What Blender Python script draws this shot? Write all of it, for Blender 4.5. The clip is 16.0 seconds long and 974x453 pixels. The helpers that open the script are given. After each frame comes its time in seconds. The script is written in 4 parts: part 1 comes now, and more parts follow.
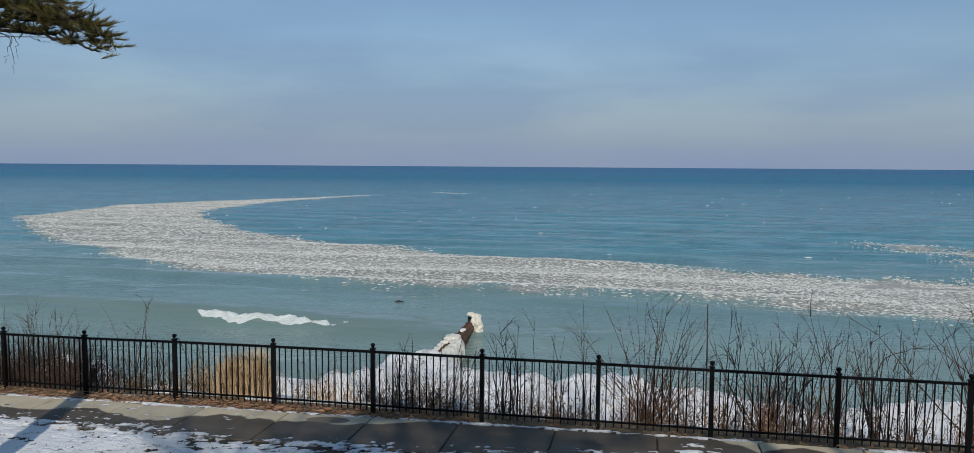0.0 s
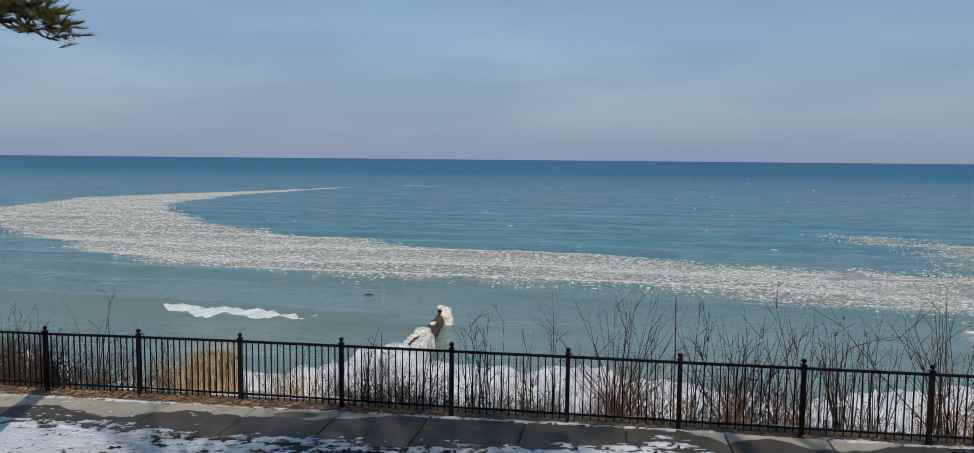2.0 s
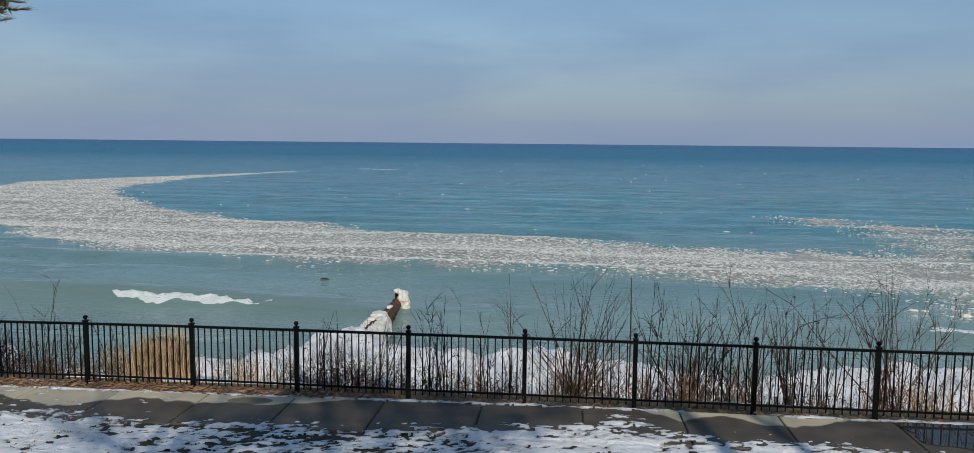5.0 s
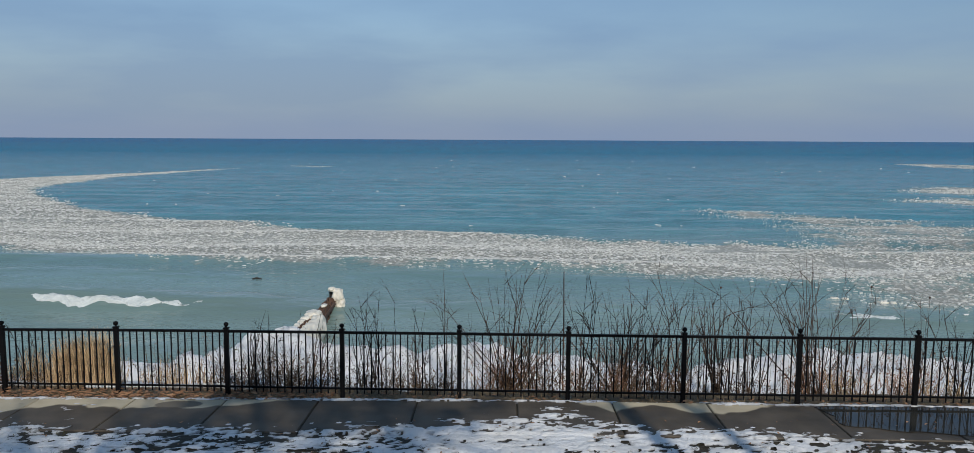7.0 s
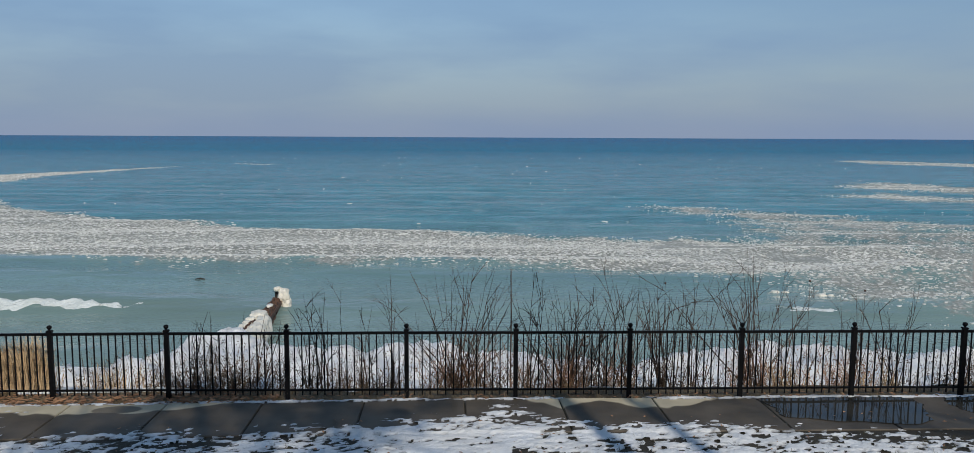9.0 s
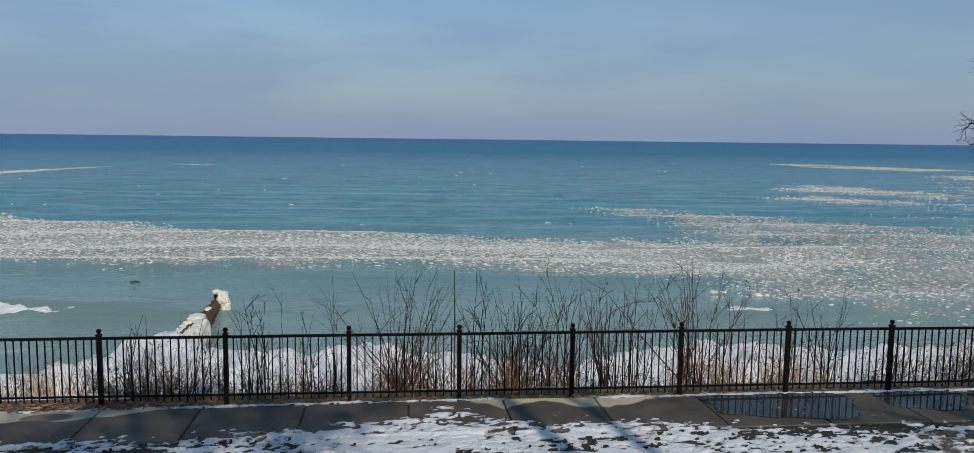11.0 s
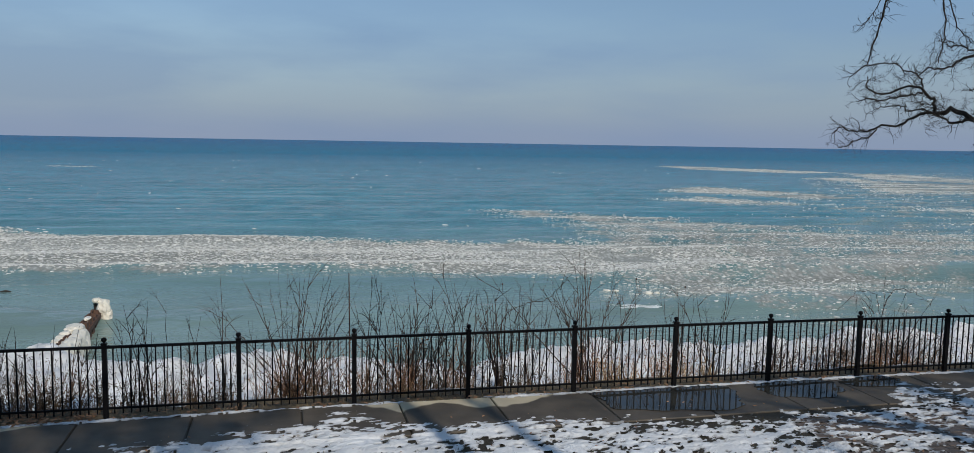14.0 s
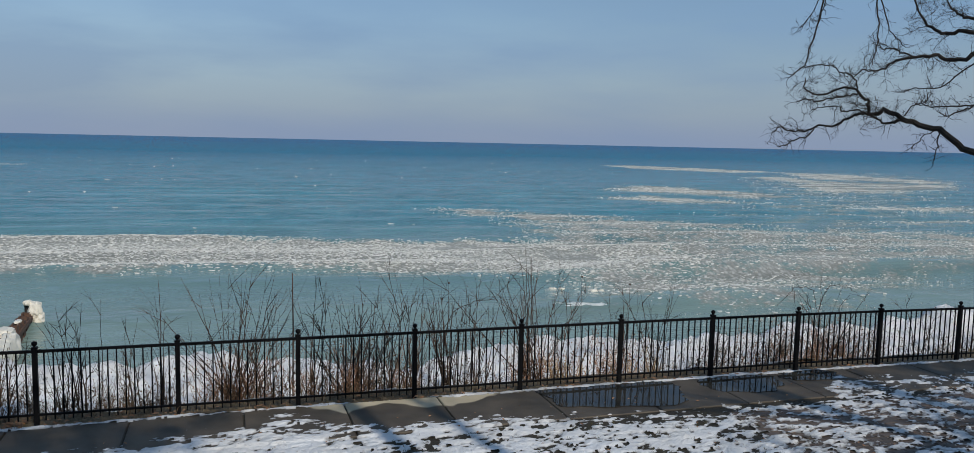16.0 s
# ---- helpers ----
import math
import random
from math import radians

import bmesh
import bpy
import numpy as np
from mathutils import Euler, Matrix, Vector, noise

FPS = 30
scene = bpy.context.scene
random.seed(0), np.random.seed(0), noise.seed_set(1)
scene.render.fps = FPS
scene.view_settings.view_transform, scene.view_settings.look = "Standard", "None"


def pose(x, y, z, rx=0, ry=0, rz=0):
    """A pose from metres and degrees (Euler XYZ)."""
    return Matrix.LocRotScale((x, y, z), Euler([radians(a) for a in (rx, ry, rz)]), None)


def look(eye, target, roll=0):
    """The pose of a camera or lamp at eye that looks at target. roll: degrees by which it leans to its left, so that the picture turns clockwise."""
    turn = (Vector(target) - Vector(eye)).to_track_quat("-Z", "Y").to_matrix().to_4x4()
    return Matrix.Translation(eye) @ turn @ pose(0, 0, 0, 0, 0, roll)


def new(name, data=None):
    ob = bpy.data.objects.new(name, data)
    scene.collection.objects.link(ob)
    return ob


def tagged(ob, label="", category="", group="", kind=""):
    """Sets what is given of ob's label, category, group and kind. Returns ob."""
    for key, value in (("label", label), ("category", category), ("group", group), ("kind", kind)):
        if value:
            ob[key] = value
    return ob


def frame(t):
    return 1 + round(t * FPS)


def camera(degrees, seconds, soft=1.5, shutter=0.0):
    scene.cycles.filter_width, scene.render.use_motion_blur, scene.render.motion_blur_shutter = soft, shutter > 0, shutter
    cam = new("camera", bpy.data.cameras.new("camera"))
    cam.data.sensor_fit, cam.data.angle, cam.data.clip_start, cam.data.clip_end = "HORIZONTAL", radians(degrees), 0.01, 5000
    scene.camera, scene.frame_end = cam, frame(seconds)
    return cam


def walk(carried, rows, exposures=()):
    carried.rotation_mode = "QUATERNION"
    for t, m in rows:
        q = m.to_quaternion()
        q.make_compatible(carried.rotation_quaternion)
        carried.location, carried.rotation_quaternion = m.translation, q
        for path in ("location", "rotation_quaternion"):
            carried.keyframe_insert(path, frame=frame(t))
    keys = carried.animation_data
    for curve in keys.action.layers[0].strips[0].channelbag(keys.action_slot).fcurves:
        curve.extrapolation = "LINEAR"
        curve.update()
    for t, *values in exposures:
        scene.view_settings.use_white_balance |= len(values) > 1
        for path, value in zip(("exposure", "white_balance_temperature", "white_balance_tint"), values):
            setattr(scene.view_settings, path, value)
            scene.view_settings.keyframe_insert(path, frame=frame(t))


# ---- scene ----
cam = camera(62.01, 16.0, 0.65)
walk(cam, [
    (0, pose(-0.045, -0.093, 4.038, 85.67, -0.38, 10.71)),
    (0.5, pose(-0.040, -0.092, 4.034, 85.59, -0.60, 10.20)),
    (1, pose(-0.036, -0.068, 4.037, 85.47, -0.62, 9.67)),
    (1.5, pose(-0.032, -0.055, 4.041, 85.35, -0.59, 9.11)),
    (2, pose(-0.038, -0.042, 4.040, 85.18, -0.53, 8.63)),
    (2.5, pose(-0.044, -0.034, 4.043, 85.06, -0.47, 8.26)),
    (3, pose(-0.046, -0.020, 4.031, 84.84, -0.44, 7.92)),
    (3.5, pose(-0.052, -0.018, 4.024, 84.57, -0.62, 7.45)),
    (4, pose(-0.054, -0.010, 4.014, 84.31, -0.83, 6.94)),
    (6.5, pose(-0.009, 0.040, 4.009, 83.87, -0.09, 2.37)),
    (7, pose(-0.000, -0.000, 4.011, 83.79, -0.29, 0.96)),
    (7.5, pose(0.010, 0.014, 4.018, 83.73, -0.20, -0.56)),
    (8, pose(0.018, 0.027, 4.018, 83.70, -0.25, -1.46)),
    (8.5, pose(0.020, 0.035, 4.011, 83.71, -0.22, -2.14)),
    (9, pose(0.032, 0.040, 4.015, 83.62, -0.28, -2.69)),
    (11.5, pose(0.042, 0.043, 4.010, 83.81, -0.75, -7.56)),
    (12, pose(0.053, 0.055, 4.013, 83.85, -0.75, -8.32)),
    (12.5, pose(0.055, 0.061, 4.013, 83.92, -0.73, -9.14)),
    (13, pose(0.070, 0.061, 4.006, 83.98, -0.69, -10.07)),
    (13.5, pose(0.081, 0.061, 4.004, 84.00, -0.80, -11.73)),
    (14, pose(0.083, 0.071, 3.997, 84.02, -0.97, -13.87)),
    (14.5, pose(0.086, 0.083, 4.001, 83.99, -1.08, -15.22)),
    (15, pose(0.079, 0.087, 3.992, 84.03, -1.30, -15.90)),
    (15.5, pose(0.084, 0.101, 3.992, 84.01, -1.47, -16.65)),
    (16, pose(0.096, 0.124, 3.985, 84.01, -1.23, -17.67)),
])

# ---- world and sun ----
SUN_AZ = Vector((0.30, -0.95, 0.0)).normalized()
SUN_EL = radians(34)
world = bpy.data.worlds.new("winter_sky")
scene.world = world
world.use_nodes = True
wn, wl = world.node_tree.nodes, world.node_tree.links
wn.clear()
w_out = wn.new("ShaderNodeOutputWorld")
w_bg = wn.new("ShaderNodeBackground")
w_sky = wn.new("ShaderNodeTexSky")
w_sky.sky_type = "NISHITA"
w_sky.sun_disc = False
w_sky.sun_elevation = SUN_EL
w_sky.sun_rotation = math.atan2(SUN_AZ.x, SUN_AZ.y)
w_sky.air_density = 1.0
w_sky.dust_density = 0.2
w_sky.ozone_density = 3.0
w_bg.inputs["Strength"].default_value = 0.078
# thin high cloud, drawn out along the horizon, and the grey-mauve haze low over the lake
w_tc = wn.new("ShaderNodeTexCoord")
w_sep = wn.new("ShaderNodeSeparateXYZ")
wl.new(w_tc.outputs["Generated"], w_sep.inputs[0])
w_map = wn.new("ShaderNodeMapping")
w_map.inputs["Scale"].default_value = (1.9, 1.9, 8.5)
w_map.inputs["Rotation"].default_value = (0.0, -0.45, 0.0)
wl.new(w_tc.outputs["Generated"], w_map.inputs["Vector"])
w_noise = wn.new("ShaderNodeTexNoise")
w_noise.inputs["Scale"].default_value = 1.5
w_noise.inputs["Detail"].default_value = 5.0
w_noise.inputs["Roughness"].default_value = 0.5
wl.new(w_map.outputs[0], w_noise.inputs["Vector"])
w_cr = wn.new("ShaderNodeMapRange")
w_cr.inputs["From Min"].default_value, w_cr.inputs["From Max"].default_value = 0.40, 0.62
w_cr.inputs["To Min"].default_value, w_cr.inputs["To Max"].default_value = 0.25, 0.82
wl.new(w_noise.outputs["Fac"], w_cr.inputs["Value"])
w_cloud = wn.new("ShaderNodeMix")
w_cloud.data_type = "RGBA"
w_cloud.inputs["B"].default_value = (2.75, 4.5, 6.9, 1)
wl.new(w_cr.outputs[0], w_cloud.inputs["Factor"])
wl.new(w_sky.outputs[0], w_cloud.inputs["A"])
w_haze_f = wn.new("ShaderNodeMapRange")
w_haze_f.interpolation_type = "SMOOTHSTEP"
w_haze_f.inputs["From Min"].default_value, w_haze_f.inputs["From Max"].default_value = 0.0, 0.17
w_haze_f.inputs["To Min"].default_value, w_haze_f.inputs["To Max"].default_value = 0.92, 0.0
wl.new(w_sep.outputs["Z"], w_haze_f.inputs["Value"])
w_low = wn.new("ShaderNodeMapRange")
w_low.interpolation_type = "SMOOTHSTEP"
w_low.inputs["From Min"].default_value, w_low.inputs["From Max"].default_value = 0.004, 0.045
wl.new(w_sep.outputs["Z"], w_low.inputs["Value"])
w_tint = wn.new("ShaderNodeMix")
w_tint.data_type = "RGBA"
w_tint.inputs["A"].default_value = (2.95, 3.85, 5.65, 1)
w_tint.inputs["B"].default_value = (3.25, 4.2, 5.5, 1)
wl.new(w_low.outputs[0], w_tint.inputs["Factor"])
w_haze = wn.new("ShaderNodeMix")
w_haze.data_type = "RGBA"
wl.new(w_tint.outputs["Result"], w_haze.inputs["B"])
wl.new(w_haze_f.outputs[0], w_haze.inputs["Factor"])
wl.new(w_cloud.outputs["Result"], w_haze.inputs["A"])
wl.new(w_haze.outputs["Result"], w_bg.inputs["Color"])
wl.new(w_bg.outputs[0], w_out.inputs["Surface"])

sun = new("sun", bpy.data.lights.new("sun", "SUN"))
sun.data.energy = 2.9
sun.data.angle = radians(0.55)
sun.data.color = (1.0, 0.925, 0.80)
sun_way = SUN_AZ * math.cos(SUN_EL) + Vector((0, 0, math.sin(SUN_EL)))
sun.matrix_world = look(sun_way * 60, (0, 0, 0))
scene.view_settings.exposure = 0.0


# ---- materials ----
def nodes_of(name):
    m = bpy.data.materials.new(name)
    m.use_nodes = True
    nt = m.node_tree
    return m, nt, nt.nodes["Principled BSDF"]


def noise_node(nt, vec, scale, detail=4.0, rough=0.55):
    n = nt.nodes.new("ShaderNodeTexNoise")
    n.inputs["Scale"].default_value = scale
    n.inputs["Detail"].default_value = detail
    n.inputs["Roughness"].default_value = rough
    if vec is not None:
        nt.links.new(vec, n.inputs["Vector"])
    return n.outputs["Fac"]


def rng(nt, val, a, b, c=0.0, d=1.0):
    n = nt.nodes.new("ShaderNodeMapRange")
    for key, v in (("From Min", a), ("From Max", b), ("To Min", c), ("To Max", d)):
        n.inputs[key].default_value = v
    nt.links.new(val, n.inputs["Value"])
    return n.outputs[0]


def mixc(nt, fac, a, b):
    n = nt.nodes.new("ShaderNodeMix")
    n.data_type = "RGBA"
    nt.links.new(fac, n.inputs["Factor"])
    for key, v in (("A", a), ("B", b)):
        if isinstance(v, tuple):
            n.inputs[key].default_value = (*v, 1)
        else:
            nt.links.new(v, n.inputs[key])
    return n.outputs["Result"]


def math_node(nt, op, a, b):
    n = nt.nodes.new("ShaderNodeMath")
    n.operation = op
    for i, v in enumerate((a, b)):
        if isinstance(v, (int, float)):
            n.inputs[i].default_value = v
        else:
            nt.links.new(v, n.inputs[i])
    return n.outputs[0]


def position(nt, scale=(1, 1, 1)):
    g = nt.nodes.new("ShaderNodeNewGeometry")
    if scale == (1, 1, 1):
        return g.outputs["Position"]
    m = nt.nodes.new("ShaderNodeMapping")
    m.inputs["Scale"].default_value = scale
    nt.links.new(g.outputs["Position"], m.inputs["Vector"])
    return m.outputs[0]


def bump(nt, bsdf, height, strength, distance):
    n = nt.nodes.new("ShaderNodeBump")
    n.inputs["Strength"].default_value = strength
    n.inputs["Distance"].default_value = distance
    nt.links.new(height, n.inputs["Height"])
    nt.links.new(n.outputs[0], bsdf.inputs["Normal"])


def surface(name, dark, light, big, small, rough=0.8, relief=0.3, depth=0.01, metal=0.0, vary="", stretch=(1, 1, 1), spec=0.4):
    """A two-tone surface, varied at two scales; vary: 'object' or 'island' for piece by piece tone."""
    m, nt, b = nodes_of(name)
    p = position(nt, stretch)
    f1 = rng(nt, noise_node(nt, p, big, 3), 0.3, 0.7)
    f2 = rng(nt, noise_node(nt, p, small, 5, 0.65), 0.25, 0.75)
    f = math_node(nt, "ADD", math_node(nt, "MULTIPLY", f1, 0.5), math_node(nt, "MULTIPLY", f2, 0.5))
    if vary:
        if vary == "object":
            r = nt.nodes.new("ShaderNodeObjectInfo").outputs["Random"]
        else:
            r = nt.nodes.new("ShaderNodeNewGeometry").outputs["Random Per Island"]
        f = math_node(nt, "ADD", math_node(nt, "MULTIPLY", f, 0.45), math_node(nt, "MULTIPLY", r, 0.55))
    nt.links.new(mixc(nt, f, dark, light), b.inputs["Base Color"])
    b.inputs["Roughness"].default_value = rough
    b.inputs["Metallic"].default_value = metal
    b.inputs["Specular IOR Level"].default_value = spec
    bump(nt, b, f2, relief, depth)
    return m


def snow_material(name, dirt=0.5, lumps=14, deep=0.06):
    m, nt, b = nodes_of(name)
    p = position(nt)
    f1 = rng(nt, noise_node(nt, p, 0.9, 4), 0.35, 0.75)
    f2 = noise_node(nt, p, lumps, 5, 0.7)
    col = mixc(nt, math_node(nt, "MULTIPLY", f1, dirt), (0.80, 0.81, 0.83), (0.60, 0.585, 0.56))
    spots = rng(nt, noise_node(nt, p, 7, 3, 0.6), 0.66, 0.74)
    col = mixc(nt, math_node(nt, "MULTIPLY", spots, dirt), col, (0.33, 0.28, 0.22))
    nt.links.new(col, b.inputs["Base Color"])
    b.inputs["Roughness"].default_value = 0.7
    b.inputs["Subsurface Weight"].default_value = 0.0
    bump(nt, b, f2, 0.8, deep)
    return m


def concrete_material():
    m, nt, b = nodes_of("pavement_concrete")
    p = position(nt)
    sep = nt.nodes.new("ShaderNodeSeparateXYZ")
    nt.links.new(p, sep.inputs[0])
    grain = noise_node(nt, p, 60, 4, 0.7)
    mott = rng(nt, noise_node(nt, p, 2.2, 4), 0.3, 0.7)
    r = nt.nodes.new("ShaderNodeObjectInfo").outputs["Random"]
    base = mixc(nt, mott, (0.44, 0.375, 0.26), (0.56, 0.485, 0.345))
    base = mixc(nt, math_node(nt, "MULTIPLY", r, 0.35), base, (0.36, 0.32, 0.25))
    # meltwater: the lawn side of the slabs is soaked, with an uneven shore
    edge = noise_node(nt, position(nt, (0.55, 0.4, 1)), 1.3, 3, 0.5)
    shore = math_node(nt, "ADD", sep.outputs["Y"], rng(nt, edge, 0.3, 0.7, -0.38, 0.38))
    # dark across the whole walk near x -2.6 to 0.8: damp plus painted tree shade
    reach = math_node(nt, "MINIMUM", rng(nt, sep.outputs["X"], -4.6, -2.6, 11.72, 12.35), rng(nt, sep.outputs["X"], 0.8, 1.7, 12.35, 11.50))
    reach = math_node(nt, "MAXIMUM", reach, rng(nt, sep.outputs["X"], 3.2, 4.9, 11.5, 12.3))
    wet = rng(nt, math_node(nt, "SUBTRACT", shore, reach), -0.03, 0.03, 1.0, 0.0)
    # a damp oval where a drip lands
    ox = math_node(nt, "DIVIDE", math_node(nt, "ADD", sep.outputs["X"], 4.86), 0.36)
    oy = math_node(nt, "DIVIDE", math_node(nt, "SUBTRACT", sep.outputs["Y"], 11.86), 0.17)
    od = math_node(nt, "ADD", math_node(nt, "MULTIPLY", ox, ox), math_node(nt, "MULTIPLY", oy, oy))
    wet = math_node(nt, "MAXIMUM", wet, rng(nt, od, 0.9, 1.1, 0.8, 0.0))
    # soaked margins of the puddles
    px = math_node(nt, "DIVIDE", math_node(nt, "SUBTRACT", sep.outputs["X"], 6.2), 1.75)
    py = math_node(nt, "DIVIDE", math_node(nt, "SUBTRACT", sep.outputs["Y"], 11.3), 0.85)
    pd = math_node(nt, "ADD", math_node(nt, "MULTIPLY", px, px), math_node(nt, "MULTIPLY", py, py))
    pd = math_node(nt, "ADD", pd, rng(nt, noise_node(nt, p, 3.0, 4), 0.3, 0.7, -0.3, 0.3))
    wet = math_node(nt, "MAXIMUM", wet, rng(nt, pd, 0.85, 1.05, 1.0, 0.0))
    # beyond the puddles the slabs are soaked through
    wet = math_node(nt, "MAXIMUM", wet, rng(nt, math_node(nt, "ADD", sep.outputs["X"], rng(nt, edge, 0.3, 0.7, -0.9, 0.9)), 8.2, 8.5))
    nt.links.new(mixc(nt, wet, base, mixc(nt, mott, (0.054, 0.043, 0.031), (0.104, 0.083, 0.060))), b.inputs["Base Color"])
    nt.links.new(rng(nt, wet, 0, 1, 0.85, 0.60), b.inputs["Roughness"])
    bump(nt, b, grain, 0.25, 0.004)
    return m


def water_material():
    m, nt, b = nodes_of("lake_water")
    p = position(nt)
    sep = nt.nodes.new("ShaderNodeSeparateXYZ")
    nt.links.new(p, sep.inputs[0])
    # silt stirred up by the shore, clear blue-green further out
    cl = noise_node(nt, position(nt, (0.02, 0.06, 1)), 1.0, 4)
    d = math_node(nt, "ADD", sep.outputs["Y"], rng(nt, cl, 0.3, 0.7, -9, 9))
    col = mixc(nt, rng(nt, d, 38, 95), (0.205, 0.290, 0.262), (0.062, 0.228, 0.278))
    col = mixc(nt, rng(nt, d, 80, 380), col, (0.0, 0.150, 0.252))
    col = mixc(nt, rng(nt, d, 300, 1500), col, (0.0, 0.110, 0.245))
    # broad random bands of lighter and darker water
    tone_bands = noise_node(nt, position(nt, (0.05, 0.16, 1)), 1.0, 5, 0.6)
    shade = nt.nodes.new("ShaderNodeHueSaturation")
    nt.links.new(rng(nt, tone_bands, 0.35, 0.65, 0.86, 1.14), shade.inputs["Value"])
    nt.links.new(col, shade.inputs["Color"])
    # light and dark wavelet faces, painted into the water's colour by noise
    wave_tone = noise_node(nt, position(nt, (0.20, 0.40, 1)), 1.0, 6, 0.72)
    wave_shade = nt.nodes.new("ShaderNodeHueSaturation")
    nt.links.new(rng(nt, wave_tone, 0.36, 0.64, 0.70, 1.28), wave_shade.inputs["Value"])
    nt.links.new(shade.outputs["Color"], wave_shade.inputs["Color"])
    col = mixc(nt, rng(nt, d, 45, 110), shade.outputs["Color"], wave_shade.outputs["Color"])
    # grey brash slush floats wherever the drift is dense enough
    at = nt.nodes.new("ShaderNodeAttribute")
    at.attribute_name = "slush"
    n1 = noise_node(nt, position(nt, (0.5, 0.8, 1)), 0.45, 5, 0.66)
    n2 = noise_node(nt, position(nt, (0.7, 1, 1)), 4.5, 4, 0.75)
    cover = math_node(nt, "SUBTRACT", at.outputs["Fac"], rng(nt, n1, 0.25, 0.75))
    cover = rng(nt, math_node(nt, "ADD", cover, rng(nt, n2, 0.3, 0.7, -0.20, 0.20)), -0.10, 0.16)
    # closely packed lumps with dark wet gaps, in paler and greyer lanes
    cell = nt.nodes.new("ShaderNodeTexVoronoi")
    cell.feature = "F1"
    cell.inputs["Scale"].default_value = 1.0
    nt.links.new(position(nt, (3.6, 2.6, 1)), cell.inputs["Vector"])
    tone = nt.nodes.new("ShaderNodeSeparateColor")
    nt.links.new(cell.outputs["Color"], tone.inputs[0])
    body = rng(nt, cell.outputs["Distance"], 0.25, 0.62, 1.0, 0.0)
    lump_ = math_node(nt, "MULTIPLY", body, rng(nt, tone.outputs[0], 0.0, 1.0, 0.25, 1.0))
    lanes = rng(nt, noise_node(nt, position(nt, (0.045, 0.30, 1)), 1.0, 4, 0.6), 0.35, 0.68)
    grit = rng(nt, noise_node(nt, position(nt, (0.8, 1, 1)), 9.0, 4, 0.75), 0.3, 0.7)
    f = math_node(nt, "ADD", math_node(nt, "MULTIPLY", lump_, 0.55), math_node(nt, "MULTIPLY", grit, 0.25))
    f = math_node(nt, "ADD", f, math_node(nt, "MULTIPLY", lanes, 0.28))
    brash = mixc(nt, f, (0.20, 0.205, 0.182), (0.60, 0.60, 0.56))
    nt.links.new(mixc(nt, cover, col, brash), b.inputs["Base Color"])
    b.inputs["Roughness"].default_value = 0.6
    b.inputs["Specular IOR Level"].default_value = 0.0
    # the water's body scatters evenly whatever the tilt of its surface, which mirrors the sky
    up = nt.nodes.new("ShaderNodeCombineXYZ")
    up.inputs[2].default_value = 1.0
    nt.links.new(up.outputs[0], b.inputs["Normal"])
    r0 = noise_node(nt, position(nt, (2.2, 3.0, 1)), 1.6, 3, 0.6)
    r1 = noise_node(nt, position(nt, (0.55, 1.0, 1)), 1.3, 4, 0.6)
    r2 = noise_node(nt, position(nt, (0.20, 0.40, 1)), 1.0, 5, 0.66)
    r3 = noise_node(nt, position(nt, (0.05, 0.14, 1)), 1.0, 3, 0.55)
    h = math_node(nt, "ADD", math_node(nt, "MULTIPLY", r1, 0.36), math_node(nt, "MULTIPLY", r2, 0.90))
    h = math_node(nt, "ADD", h, math_node(nt, "ADD", math_node(nt, "MULTIPLY", r3, 2.0), math_node(nt, "MULTIPLY", r0, 0.06)))
    h = math_node(nt, "MULTIPLY", h, rng(nt, d, 36, 130, 0.45, 1.0))
    h = math_node(nt, "MULTIPLY", h, rng(nt, cover, 0, 1, 1.0, 0.3))
    wave = nt.nodes.new("ShaderNodeBump")
    wave.inputs["Strength"].default_value = 1.0
    wave.inputs["Distance"].default_value = 1.0
    nt.links.new(h, wave.inputs["Height"])
    nt.links.new(wave.outputs[0], b.inputs["Coat Normal"])
    # far off the waves hide their own mirroring backs
    gloss = rng(nt, d, 60, 480, 1.0, 0.34)
    nt.links.new(math_node(nt, "MULTIPLY", gloss, rng(nt, cover, 0, 1, 1.0, 0.15)), b.inputs["Coat Weight"])
    b.inputs["Coat IOR"].default_value = 1.33
    b.inputs["Coat Roughness"].default_value = 0.06
    return m


M_SNOW = snow_material("old_snow", 0.75)
M_LAWN_SNOW = snow_material("thawing_snow", 0.75)
nt_ = M_LAWN_SNOW.node_tree
b_ = nt_.nodes["Principled BSDF"]
at_ = nt_.nodes.new("ShaderNodeAttribute")
at_.attribute_name = "depth"
# where it has thawed to a thin film the snow is grey soaked slush
was_ = b_.inputs["Base Color"].links[0].from_socket
nt_.links.new(mixc(nt_, rng(nt_, at_.outputs["Fac"], 0, 1), (0.27, 0.265, 0.26), was_), b_.inputs["Base Color"])
M_ICE = snow_material("shore_ice_snow", 0.65, 4.5, 0.22)
M_BLOB = surface("glaze_ice", (0.70, 0.65, 0.55), (0.88, 0.84, 0.75), 3, 14, 0.45, 0.6, 0.05)
M_CONC = concrete_material()
M_WATER = water_material()
M_EARTH = surface("wet_lawn_earth", (0.018, 0.014, 0.010), (0.06, 0.05, 0.032), 1.4, 24, 0.75, 0.8, 0.03)
nt_ = M_EARTH.node_tree
b_ = nt_.nodes["Principled BSDF"]
p_ = position(nt_)
